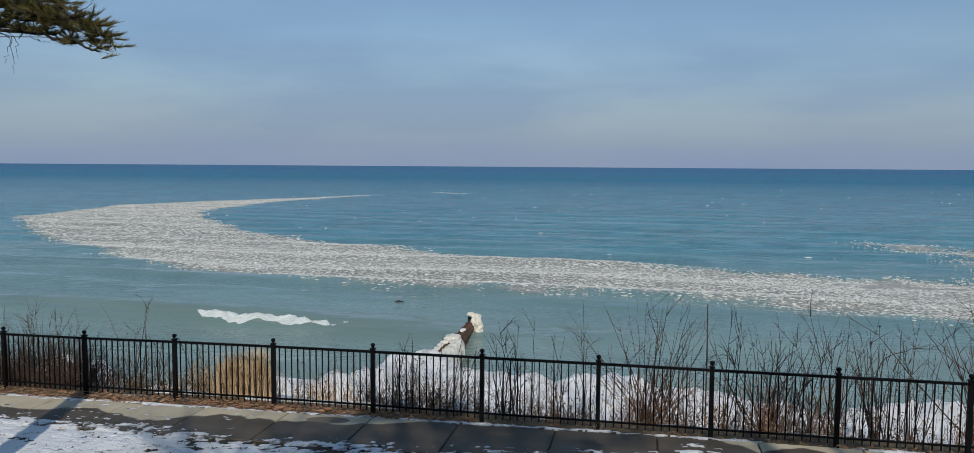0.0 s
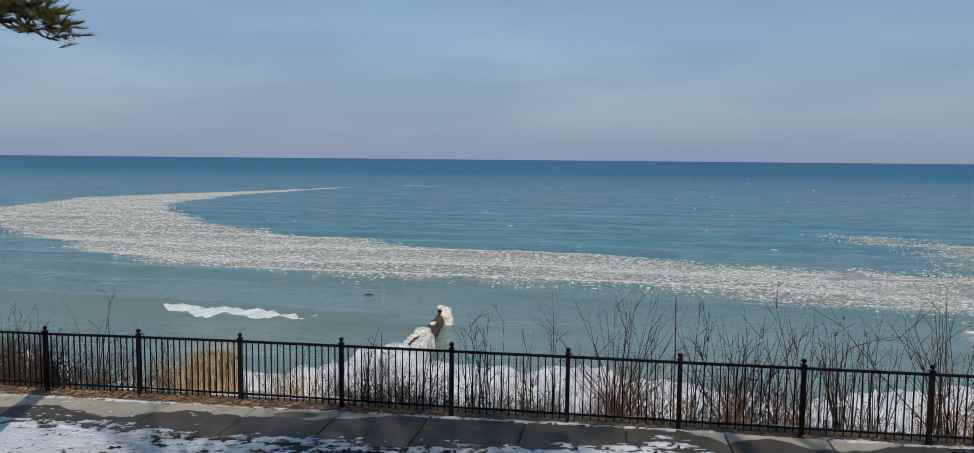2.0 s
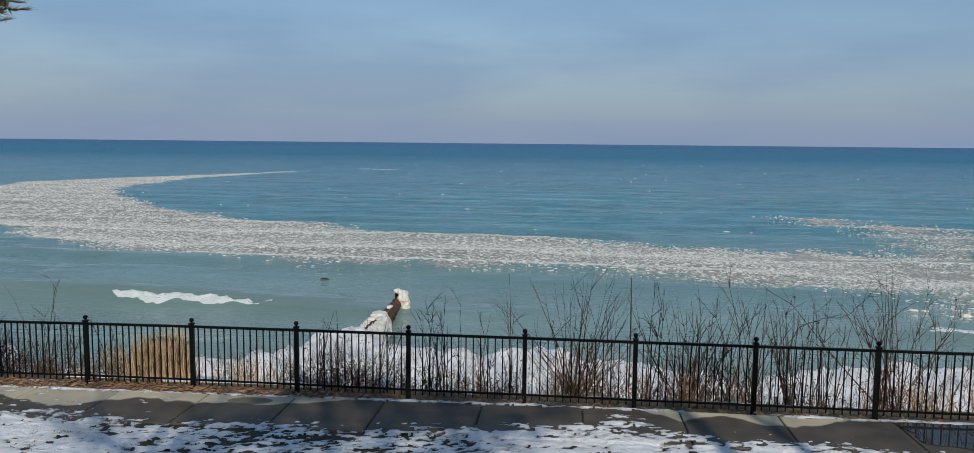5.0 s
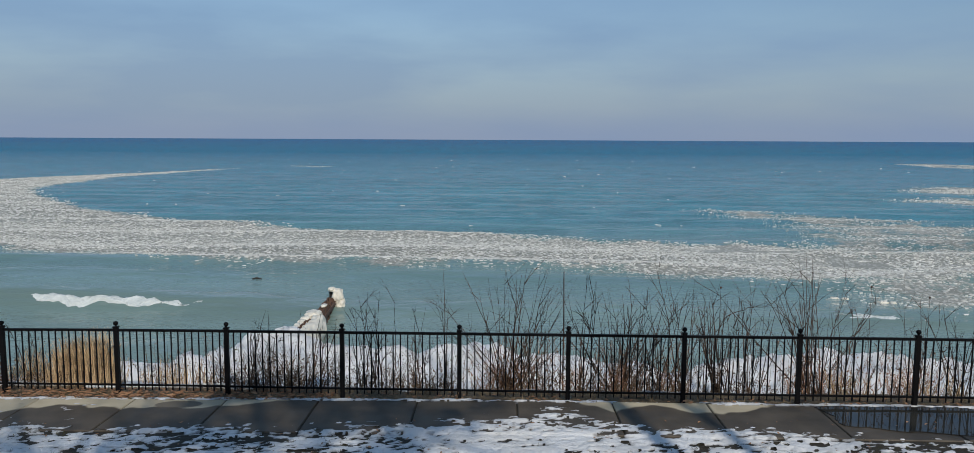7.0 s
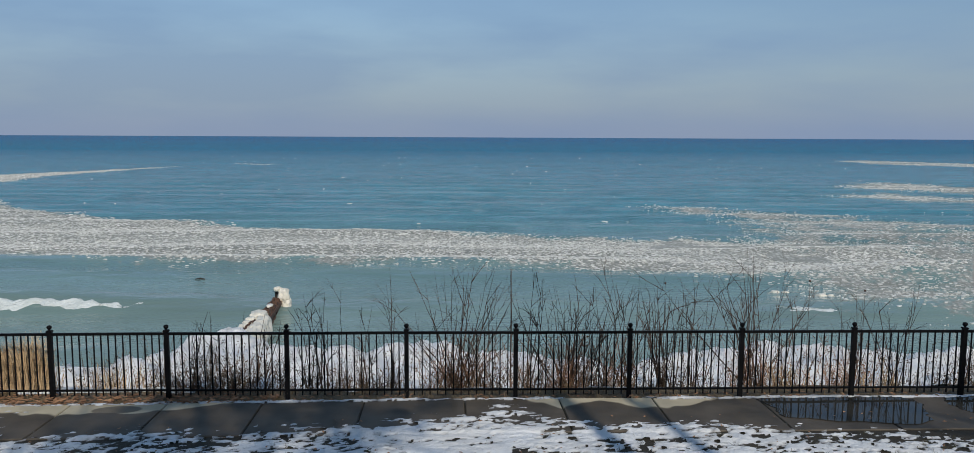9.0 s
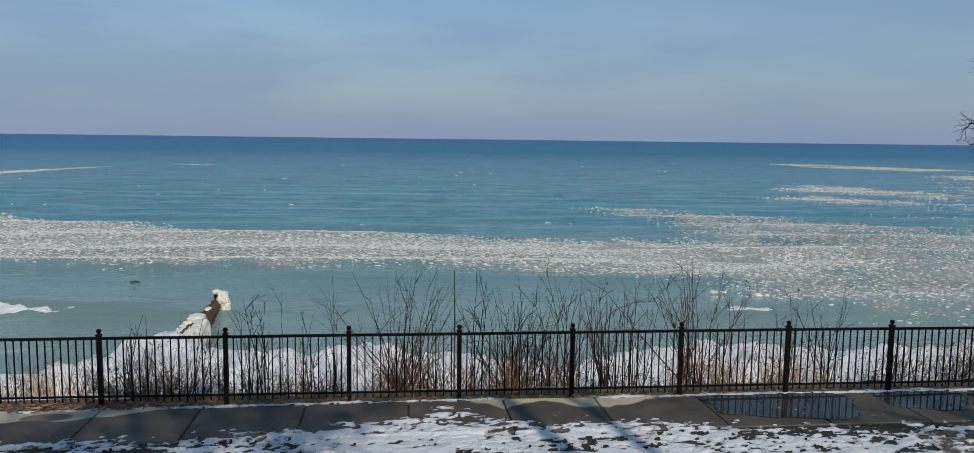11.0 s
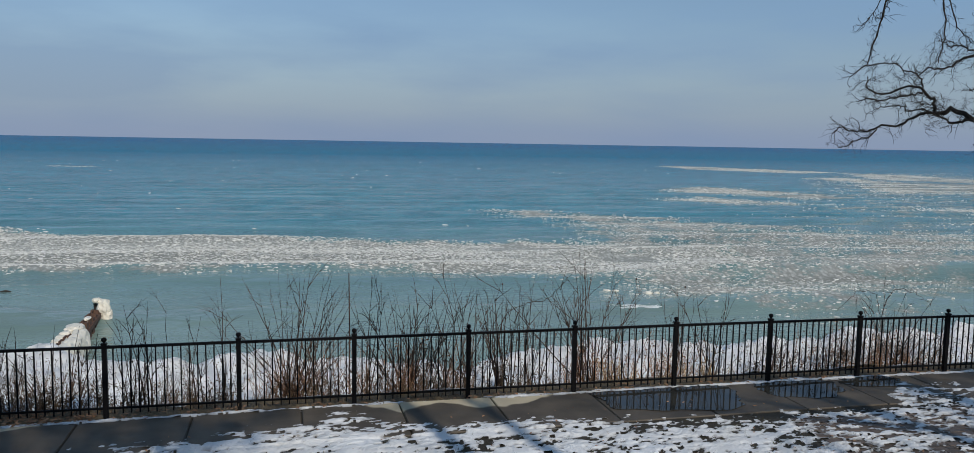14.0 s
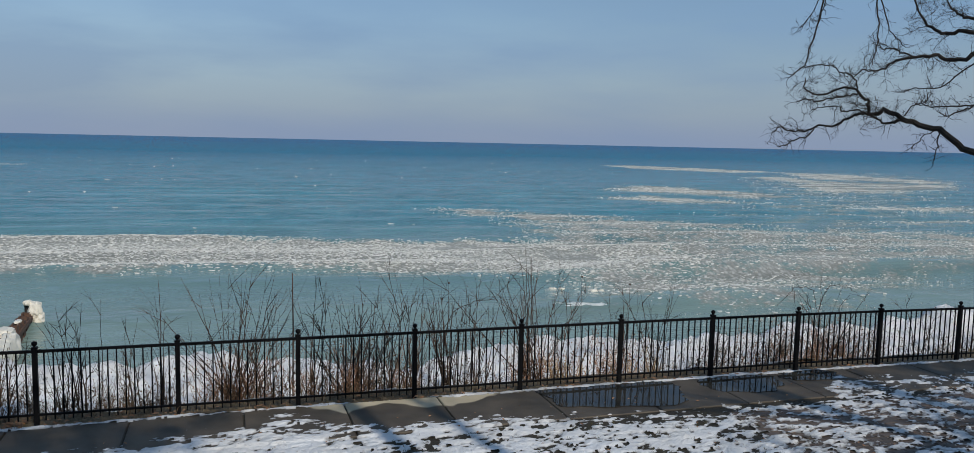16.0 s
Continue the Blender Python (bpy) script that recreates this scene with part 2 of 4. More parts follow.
sep_ = nt_.nodes.new("ShaderNodeSeparateXYZ")
nt_.links.new(p_, sep_.inputs[0])
# dead grass thatch covers the bank from the fence on
th_ = rng(nt_, math_node(nt_, "ADD", sep_.outputs["Y"], rng(nt_, noise_node(nt_, p_, 2.5, 4), 0.3, 0.7, -0.25, 0.25)), 11.9, 12.1)
tone_ = mixc(nt_, rng(nt_, noise_node(nt_, position(nt_, (1, 1, 3)), 28, 5, 0.7), 0.3, 0.7), (0.07, 0.05, 0.028), (0.27, 0.20, 0.115))
was_ = b_.inputs["Base Color"].links[0].from_socket
nt_.links.new(mixc(nt_, th_, was_, tone_), b_.inputs["Base Color"])
M_BLACK = surface("black_powder_coat", (0.0025, 0.0025, 0.003), (0.006, 0.006, 0.007), 3, 50, 0.55, 0.1, 0.001, spec=0.10)
M_RUST = surface("rusted_steel", (0.045, 0.026, 0.020), (0.17, 0.095, 0.065), 1.6, 18, 0.8, 0.5, 0.01, 0.1)
M_DARKWOOD = surface("dark_wet_timber", (0.012, 0.010, 0.009), (0.04, 0.034, 0.028), 3, 30, 0.7, 0.4, 0.01)
M_FLOE = surface("floe_ice", (0.27, 0.275, 0.258), (0.86, 0.86, 0.835), 0.8, 6, 0.6, 0.4, 0.03, vary="island")
M_FOAM = surface("wave_foam", (0.52, 0.58, 0.57), (0.84, 0.87, 0.86), 1.2, 9, 0.7, 0.8, 0.08)
M_TWIG = surface("bare_twig_bark", (0.012, 0.009, 0.007), (0.115, 0.070, 0.048), 4, 40, 0.85, 0.2, 0.002, vary="island")
M_BRUSH = surface("dead_brush", (0.03, 0.02, 0.013), (0.24, 0.15, 0.09), 2, 30, 0.9, 0.2, 0.002, vary="island")
M_RUSSET = surface("russet_dead_leaf", (0.07, 0.036, 0.022), (0.50, 0.265, 0.15), 2, 30, 0.9, 0.2, 0.002, vary="island")
M_THICKET = surface("dark_thicket_leaf", (0.015, 0.011, 0.009), (0.14, 0.095, 0.07), 2, 30, 0.9, 0.2, 0.002, vary="island")
M_STRAW = surface("dry_straw_grass", (0.24, 0.145, 0.075), (0.80, 0.60, 0.37), 3, 30, 0.85, 0.1, 0.002, vary="island")
M_THATCH = surface("thatch_blades", (0.10, 0.07, 0.04), (0.34, 0.25, 0.15), 3, 30, 0.9, 0.1, 0.002, vary="island")
M_LEAF = surface("fallen_leaves", (0.14, 0.065, 0.035), (0.50, 0.28, 0.15), 3, 30, 0.8, 0.2, 0.003, vary="island")
M_BARK = surface("tree_bark", (0.010, 0.009, 0.008), (0.05, 0.042, 0.034), 3, 22, 0.9, 0.7, 0.015)
M_NEEDLE = surface("pine_needles", (0.022, 0.028, 0.009), (0.23, 0.195, 0.06), 3, 30, 0.6, 0.1, 0.002, vary="island")
M_BRICK = surface("paver_brick", (0.05, 0.04, 0.033), (0.14, 0.105, 0.085), 2, 40, 0.6, 0.4, 0.004, vary="object")
M_PUDDLE, _nt, _b = nodes_of("puddle_water")
_b.inputs["Base Color"].default_value = (0.035, 0.034, 0.03, 1)
_b.inputs["Roughness"].default_value = 0.03
_b.inputs["IOR"].default_value = 1.33
bump(_nt, _b, noise_node(_nt, position(_nt), 9, 2), 0.06, 0.01)


# ---- mesh helpers ----
class Build:
    """Gathers vertices and faces for one mesh."""

    def __init__(self):
        self.v, self.f = [], []

    def box(self, x0, y0, z0, x1, y1, z1):
        n = len(self.v)
        self.v += [(x, y, z) for z in (z0, z1) for x, y in ((x0, y0), (x1, y0), (x1, y1), (x0, y1))]
        self.f += [tuple(n + i for i in q) for q in ((3, 2, 1, 0), (4, 5, 6, 7), (0, 1, 5, 4), (1, 2, 6, 5), (2, 3, 7, 6), (3, 0, 4, 7))]

    def ring_stack(self, rings, cap=True):
        n, k = len(self.v), len(rings[0])
        for r in rings:
            self.v += [tuple(p) for p in r]
        for i in range(len(rings) - 1):
            for j in range(k):
                a, b = n + i * k + j, n + i * k + (j + 1) % k
                self.f.append((a, b, b + k, a + k))
        if cap:
            self.f.append(tuple(n + j for j in reversed(range(k))))
            self.f.append(tuple(n + (len(rings) - 1) * k + j for j in range(k)))

    def tube(self, pts, radii, sides=4):
        pts = [Vector(p) for p in pts]
        rings = []
        for i, p in enumerate(pts):
            d = (pts[min(i + 1, len(pts) - 1)] - pts[max(i - 1, 0)]).normalized()
            u = d.cross(Vector((0.31, 0.22, 0.92)) if abs(d.z) < 0.9 else Vector((1, 0.1, 0))).normalized()
            w = d.cross(u)
            rings.append([p + (u * math.cos(a) + w * math.sin(a)) * radii[i] for a in (2 * math.pi * j / sides for j in range(sides))])
        self.ring_stack(rings)

    def lathe(self, profile, sides=12, at=(0, 0, 0)):
        self.ring_stack([[(at[0] + r * math.cos(2 * math.pi * j / sides), at[1] + r * math.sin(2 * math.pi * j / sides), at[2] + z) for j in range(sides)] for r, z in profile])

    def mesh(self, name, material, smooth=False):
        me = bpy.data.meshes.new(name)
        me.from_pydata(self.v, [], self.f)
        me.materials.append(material)
        if smooth:
            me.polygons.foreach_set("use_smooth", [True] * len(me.polygons))
        me.update()
        return me


def part(name, build, material, parent=None, label="", smooth=False):
    ob = new(name, build.mesh(name, material, smooth))
    if parent is not None:
        ob.parent = parent
    return tagged(ob, label)


def grid_mesh(name, xs, ys, zs, material, smooth=True, keep=None):
    """A sheet over the grid xs by ys with the heights zs[j, i]; keep[j, i]: which cells stay."""
    nx, ny = len(xs), len(ys)
    co = np.stack([np.tile(xs, ny), np.repeat(ys, nx), zs.ravel()], 1)
    j, i = np.meshgrid(np.arange(ny - 1), np.arange(nx - 1), indexing="ij")
    a = (j * nx + i).ravel()
    if keep is not None:
        a = a[keep.ravel()]
    faces = np.stack([a, a + 1, a + 1 + nx, a + nx], 1)
    used, inv = np.unique(faces.ravel(), return_inverse=True)
    me = bpy.data.meshes.new(name)
    me.from_pydata(co[used].tolist(), [], inv.reshape(-1, 4).tolist())
    me.materials.append(material)
    if smooth:
        me.polygons.foreach_set("use_smooth", [True] * len(me.polygons))
    me.update()
    return me


_rs = np.random.RandomState(7)
_LAT = _rs.rand(256, 256)


def vnoise(x, y, scale=1.0, octaves=3, shift=0.0):
    """Smooth value noise in 0..1 over arrays."""
    x, y = np.asarray(x, float) * scale + shift * 17.3, np.asarray(y, float) * scale + shift * 9.1
    out, amp, tot = 0.0, 1.0, 0.0
    for _ in range(octaves):
        xi, yi = np.floor(x).astype(int), np.floor(y).astype(int)
        fx, fy_ = x - xi, y - yi
        fx, fy_ = fx * fx * (3 - 2 * fx), fy_ * fy_ * (3 - 2 * fy_)
        g = lambda a, b: _LAT[a % 256, b % 256]
        v = (g(xi, yi) * (1 - fx) + g(xi + 1, yi) * fx) * (1 - fy_) + (g(xi, yi + 1) * (1 - fx) + g(xi + 1, yi + 1) * fx) * fy_
        out, tot = out + amp * v, tot + amp
        x, y, amp = x * 2.03 + 5.2, y * 2.03 + 1.7, amp * 0.5
    return out / tot


def sstep(a, b, x):
    t = np.clip((np.asarray(x, float) - a) / (b - a), 0, 1)
    return t * t * (3 - 2 * t)


# ---- lie of the land ----
WATER = -4.7


def gz(x):
    """Height of the walk along the fence."""
    return 0.05 - 0.00088 * (np.clip(x, -13, 17) - 4.5) ** 2


def fy(x):
    """The fence's line."""
    return 11.95 + 0.0027 * np.clip(7 - np.asarray(x, float), 0, 30) ** 2


def walk_far(x):
    return fy(x) - 0.07 - 0.028 * np.clip(-np.asarray(x, float), 0, 12)


def ground_h(x, y):
    x, y = np.asarray(x, float), np.asarray(y, float)
    top = gz(x) + 2.4 * sstep(6.5, -1.0, y) - 0.022 + 0.05 * (vnoise(x, y, 0.9, 3) - 0.5) * sstep(10.4, 9.8, y)
    bank = sstep(0.35, 6.0, y - fy(x))
    low = -4.4 - 1.6 * sstep(22, 45, y)
    rough = 0.25 * (vnoise(x, y, 0.7, 3, 3) - 0.5) * sstep(0.3, 1.5, y - fy(x))
    return top * (1 - bank) + low * bank + rough


def swell(x, y):
    """Height of the lake's surface."""
    x, y = np.asarray(x, float), np.asarray(y, float)
    bend = 2.2 * (vnoise(x, y * 0.2, 0.045, 2, 5) - 0.5) + 0.03 * x
    ph = (y + bend * 2.0) * 2 * np.pi / 9.6
    crest = (0.5 + 0.5 * np.sin(ph + 0.35 * np.sin(ph))) ** 1.6
    amp = 1.15 * vnoise(x, y, 0.055, 2, 8) * sstep(28, 36, y) * (1 - 0.75 * sstep(60, 110, y)) * (1 - sstep(110, 200, y))
    chop = 0.13 * (vnoise(x * 0.6, y, 0.6, 2, 2) - 0.5) * (1 - 0.5 * sstep(70, 140, y))
    ridge = 0.60 * np.exp(-((y - 40.6 + 0.10 * (x + 20)) / np.where(y > 40.6 - 0.10 * (x + 20), 3.2, 0.9)) ** 2) * sstep(-46, -34, x) * sstep(-4, -14, x)
    ridge = ridge + 0.55 * np.exp(-((y - 54.3 + 0.05 * (x + 13)) / np.where(y > 54.3 - 0.05 * (x + 13), 3.4, 1.1)) ** 2) * sstep(-60, -42, x) * sstep(24, 10, x)
    ridge = ridge + 0.55 * np.exp(-((y - 47.0 + 0.12 * (x - 40)) / np.where(y > 47.0 - 0.12 * (x - 40), 3.2, 1.0)) ** 2) * sstep(24, 34, x) * sstep(75, 60, x)
    return WATER + 0.6 * amp * crest + chop + ridge


# ---- where the ice drifts ----
def inside(px, py, poly):
    r = np.zeros(px.shape, bool)
    n = len(poly)
    for i in range(n):
        (x0, y0), (x1, y1) = poly[i], poly[(i + 1) % n]
        c = (y0 > py) != (y1 > py)
        with np.errstate(divide="ignore", invalid="ignore"):
            r ^= c & (px < (x1 - x0) * (py - y0) / (y1 - y0 + 1e-12) + x0)
    return r


BAND = [(-97, 112), (-72, 85.8), (-52, 71), (-36.5, 59.6), (-21, 54.0), (-7, 52.6), (0, 53.6), (9, 51.2), (18, 48.2), (21, 46), (29, 46), (36, 52), (34, 62), (27, 67), (22, 67), (9, 67.7), (-1.5, 70.8), (-16.6, 76.5), (-31, 82), (-50, 97), (-69, 120), (-79, 136), (-83, 172), (-74, 229), (-86, 196), (-100, 168), (-106, 150)]
DRIFT = [(20, 46), (20, 43), (25, 36), (34, 38), (50, 46), (75, 52), (75, 66), (58, 72), (46, 84), (41, 90), (26, 101), (24, 99), (29, 88), (29, 72), (27, 67)]
STREAKS = [[(145, 300), (160, 306), (181, 262), (189, 243), (164, 236), (141, 263)], [(139, 198), (157, 203), (152, 165), (138, 163)], [(68, 140), (85, 157), (90, 147), (97, 133), (96, 118), (84, 118), (76, 130)],
           [(57, 118), (68, 125), (74, 114), (84, 108), (71, 106), (63, 110)], [(128, 164), (159, 177), (177, 161), (160, 145), (128, 132), (112, 134)], [(185, 242), (199, 227), (194, 177), (180, 164), (169, 179), (158, 192)],
           [(88, 102), (110, 98), (104, 89), (86, 91)], [(78, 80), (92, 79), (88, 74), (77, 75)], [(-64, 250), (-53, 245), (-52, 240), (-62, 246)]]


FILM = [(60, 92), (50, 72), (56, 60), (84, 76), (138, 127), (205, 185), (240, 250), (190, 240), (146, 206), (112, 160), (88, 118)]


def reach_in(px, py, poly):
    """Metres inside the outline (negative: outside)."""
    best = np.full(px.shape, 1e9)
    n = len(poly)
    for i in range(n):
        (x0, y0), (x1, y1) = poly[i], poly[(i + 1) % n]
        dx, dy = x1 - x0, y1 - y0
        t = np.clip(((px - x0) * dx + (py - y0) * dy) / (dx * dx + dy * dy), 0, 1)
        best = np.minimum(best, np.hypot(px - x0 - t * dx, py - y0 - t * dy))
    return np.where(inside(px, py, poly), best, -best)


def slush_share(x, y):
    c = np.clip(0.42 + reach_in(x, y, BAND) / 3.6, 0, 1.3) * (1 - 0.42 * sstep(2, 30, x))
    c = np.maximum(c, np.clip(0.36 + reach_in(x, y, DRIFT) / 14.0, 0, 0.60))
    c = np.maximum(c, np.clip(0.22 + reach_in(x, y, FILM) / 40.0, 0, 0.40))
    for poly in STREAKS:
        c = np.maximum(c, np.clip(0.40 + reach_in(x, y, poly) / 14.0, 0, 0.66))
    return np.clip(c, 0, 1.3)


# ---- ground, walk and lake ----
xs = np.concatenate([[-420, -250, -150, -90, -60, -45, -34], np.arange(-28, 36.1, 0.3), [42, 52, 66, 90, 150, 250, 420]])
ys = np.concatenate([[-300, -160, -90, -50, -30, -18, -12, -8], np.arange(-5, 8, 0.5), np.arange(8, 30.1, 0.25), [33, 37, 42, 50, 60, 80]])
X, Y = np.meshgrid(xs, ys)
ground = new("ground", grid_mesh("ground", xs, ys, ground_h(X, Y), M_EARTH))
tagged(ground, "dark wet lawn and bluff of bare winter earth", "ground", kind="structure")

far = 30 * 1.17 ** np.arange(1, 31)
far = np.append(far[far < 4500], 4600)
xs = np.concatenate([-(far[far > 45][::-1] + 75), np.arange(-112, 120.1, 0.8), np.arange(122, 215, 3.0), far[far > 150] + 75])
ys = np.concatenate([np.arange(22, 125, 0.45), np.arange(125, 310, 1.2), 300 + far[far > 60] * 0.95])
X, Y = np.meshgrid(xs, ys)
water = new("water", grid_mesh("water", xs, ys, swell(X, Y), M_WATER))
share = water.data.attributes.new("slush", "FLOAT", "POINT")
co = np.empty(len(water.data.vertices) * 3)
water.data.vertices.foreach_get("co", co)
share.data.foreach_set("value", slush_share(co[0::3], co[1::3]).astype(np.float32))
tagged(water, "teal lake with low swell under a winter sun", "lake", kind="structure")

# ---- shore ice ----
def ice_edge(x):
    x = np.asarray(x, float)
    e = 28.2 + 1.3 * (vnoise(x, x * 0, 0.35, 3, 4) - 0.5) + 2.0 * np.exp(-((x + 8.0) / 1.9) ** 2) + 0.9 * np.exp(-((x + 1) / 1.6) ** 2)
    e = e + 1.0 * np.exp(-((x - 11.4) / 1.5) ** 2) - 1.0 * np.exp(-((x - 6) / 2.0) ** 2)
    return e - 3.4 * sstep(-9.3, -10.6, x) + 3.0 * np.exp(-((x + 20.3) / 1.5) ** 4)


def ice_h(x, y):
    e = ice_edge(x)
    h = -4.32 + 0.55 * sstep(0, 1.2, e - y) * (0.4 + 1.2 * vnoise(x, y, 0.9, 3, 6))
    h = h + 0.26 * (vnoise(x, y, 1.7, 3, 9) - 0.4) + 0.24 * np.abs(vnoise(x, y, 3.6, 2, 19) - 0.5) * 2
    ridge = 0.42 * np.exp(-((e - y - 1.2) / 1.1) ** 2) * (0.35 + 0.9 * vnoise(x, y, 1.1, 2, 11))
    ridge += 0.75 * np.exp(-((x - 30.6) / 3.0) ** 4 - ((y - 25.8) / 2.0) ** 2)
    ridge += 1.05 * np.exp(-((x + 9.3) / 0.9) ** 2 - ((y - 23.8) / 1.2) ** 2) + 0.62 * np.exp(-((x + 10.9) / 1.2) ** 2 - ((y - 23.6) / 1.1) ** 2)
    # a flat-topped mass round the foot of the groin, sheer on one flank
    ridge += (0.26 + 0.10 * vnoise(x, y, 2.2, 2, 15)) * sstep(-9.45, -9.1, x + 0.3 * (vnoise(y, y * 0, 1.2, 2, 16) - 0.5)) * sstep(-5.4, -6.6, x) * sstep(24.6, 25.4, y)
    h = h + ridge * sstep(-0.4, 0.8, e - y)
    h = h - 0.12 * np.exp(-((x + 20.3) / 3.0) ** 4)
    return h - 1.5 * sstep(0.1, -0.7, e - y)


xs = np.concatenate([np.arange(-70, -26, 0.9), np.arange(-26, 38, 0.16), np.arange(38, 80, 0.9)])
ys = np.arange(12.5, 32.2, 0.16)
X, Y = np.meshgrid(xs, ys)
ice = new("shore_ice", grid_mesh("shore_ice", xs, ys, np.maximum(ice_h(X, Y), np.where((Y < 20) & (Y > fy(X) + 0.35), ground_h(X, Y) + 0.25 * (vnoise(X, Y, 0.8, 3, 2) - 0.42 - 0.10 * sstep(14.6, 13.6, Y) - 0.25 * sstep(-8.5, -9.5, X) * sstep(16, 15, Y)), -9)), M_ICE))
tagged(ice, "lumpy white snow-covered ice shelf along the shore", "shore ice", kind="structure")

# ---- pavement: concrete slabs, each a piece ----
pavement = tagged(new("pavement"), "concrete walk of square slabs, wet and partly snowed over", "pavement", kind="structure")
JOINTS = [-13.1, -11.6, -10.15, -8.66, -7.18, -5.65, -4.2, -2.76, -1.24, 0.27, 1.71, 3.13, 4.74, 6.25, 7.75, 9.2, 10.7, 12.2, 13.7, 15.2, 16.7, 18.2]
for a, b_ in zip(JOINTS, JOINTS[1:]):
    s = Build()
    dip = random.uniform(-0.006, 0.006)
    e = 0.012
    n0 = []
    for zz, ins in ((-0.16, 0.0), (-0.012, 0.0), (0.0, 0.010)):
        ring = []
        for x, far_side in ((a, 0), (b_, 0), (b_, 1), (a, 1)):
            x = x + (e + ins if x == a else -e - ins)
            y = float(walk_far(x)) - (ins if far_side else 1.38 - ins)
            ring.append((x, y, float(gz(x)) + zz + dip))
        n0.append(ring)
    s.ring_stack(n0)
    part("slab", s, M_CONC, pavement)

# puddles lie in the low slabs
def puddle(cx, cy, rx, ry, seed, label):
    b = Build()
    ring = []
    for k in range(72):
        a = 2 * math.pi * k / 72
        r = 1 + 0.55 * (float(vnoise(math.cos(a) * 1.4 + seed, math.sin(a) * 1.4, 1.6, 3)) - 0.5)
        ca, sa = math.cos(a), math.sin(a)
        x = cx + rx * r * math.copysign(abs(ca) ** 0.9, ca)
        y = min(cy + ry * r * math.copysign(abs(sa) ** 0.85, sa), float(walk_far(x)) - 0.02)
        ring.append((x, y))
    z = float(gz(cx)) + 0.012
    b.ring_stack([[(x, y, z - 0.01) for x, y in ring], [(x, y, z) for x, y in ring]])
    return tagged(part("puddle", b, M_PUDDLE), label, "puddle", "puddles on the walk")


puddle(5.95, 11.38, 1.28, 0.66, 1, "meltwater puddle mirroring the fence on concrete")
puddle(8.25, 11.45, 0.78, 0.48, 4, "shallow meltwater puddle on the concrete walk")
puddle(9.75, 11.6, 0.55, 0.30, 9, "narrow meltwater puddle beside the fence")

# ---- snow left on the lawn ----
xs = np.arange(-13.5, 17.5, 0.036)
ys = np.arange(7.4, 12.9, 0.028)
X, Y = np.meshgrid(xs, ys)


def snow_cover(x, y):
    """Above nought where snow still lies."""
    big = vnoise(x * 0.5, y * 0.8, 0.9, 3, 1)
    mid = vnoise(x * 0.36, y, 8.5, 3, 13)
    fine = vnoise(x * 0.45, y, 20.0, 2, 17)
    # barer from x -6.2 to -0.2: thawed patches, partly in place of tree shade
    bare = 0.37 - 0.04 * sstep(-5.5, -7.5, x) + 0.14 * sstep(4.6, 8.2, x + 0.9 * (y - 9)) + 0.155 * sstep(-6.2, -4.4, x) * sstep(-0.2, -2.0, x)
    edge = walk_far(x) - 1.30 + 0.22 * sstep(-6.0, -3.5, x) * sstep(5.5, 3.5, x) + 0.55 * (vnoise(x, y * 0.5, 0.6, 3, 6) - 0.5) + 0.85 * sstep(8.6, 10.4, x)
    tongue = np.exp(-((x - 0.95) / 0.6) ** 2) + 0.5 * np.exp(-((x - 3.9) / 0.7) ** 2)
    edge = edge + 0.70 * tongue
    bare = bare + 0.36 * sstep(-0.40, 0.45, y - edge)
    bare = bare + 0.13 * tongue * sstep(-0.95, -0.55, y - edge)
    pits = 0.20 * sstep(0.58, 0.74, vnoise(x * 0.6, y, 15.0, 2, 57)) + 0.05 * sstep(0.56, 0.72, vnoise(x * 0.5, y, 5.0, 2, 59)) * sstep(-2.0, 1.0, x)
    strip = 0.35 + 0.55 * sstep(0.02, 0.20, np.abs(y - walk_far(x) - 0.03)) + 0.14 * (vnoise(x, y * 0, 0.55, 3, 22) - 0.35) * 2 - 0.08 * sstep(7.0, 8.2, x) - 0.07 * sstep(-8.8, -9.6, x) - 0.06 * sstep(-3.6, -2.6, x)
    return 0.23 * big + 0.40 * mid + 0.30 * fine + 0.07 + 0.16 * (vnoise(x * 0.7, y * 1.1, 24.0, 2, 29) - 0.5) - np.minimum(bare, strip) + 0.012 - pits * sstep(0.3, -0.3, y - walk_far(x) + 0.2)


cov = snow_cover(X, Y)
base = np.where(Y > walk_far(X) - 1.40, gz(X) + 0.0, ground_h(X, Y))
base = base + 0.02 * ((X > 7.15) & (X < 12.7) & (Y > 7.6) & (Y < 10.3))
base = np.where(Y > walk_far(X), np.maximum(ground_h(X, Y), gz(X) - 0.06), base)
zs = base + np.clip(cov * 0.13, -0.03, 0.020) + 0.040 * (vnoise(X * 0.6, Y, 7, 4, 3) - 0.5) * sstep(0.0, 0.09, cov)
keep = cov[:-1, :-1] > -0.06
snow = new("snow", grid_mesh("snow", xs, ys, zs, M_LAWN_SNOW, keep=keep))
depth = snow.data.attributes.new("depth", "FLOAT", "POINT")
co = np.empty(len(snow.data.vertices) * 3)
snow.data.vertices.foreach_get("co", co)
sx_, sy_ = co[0::3], co[1::3]
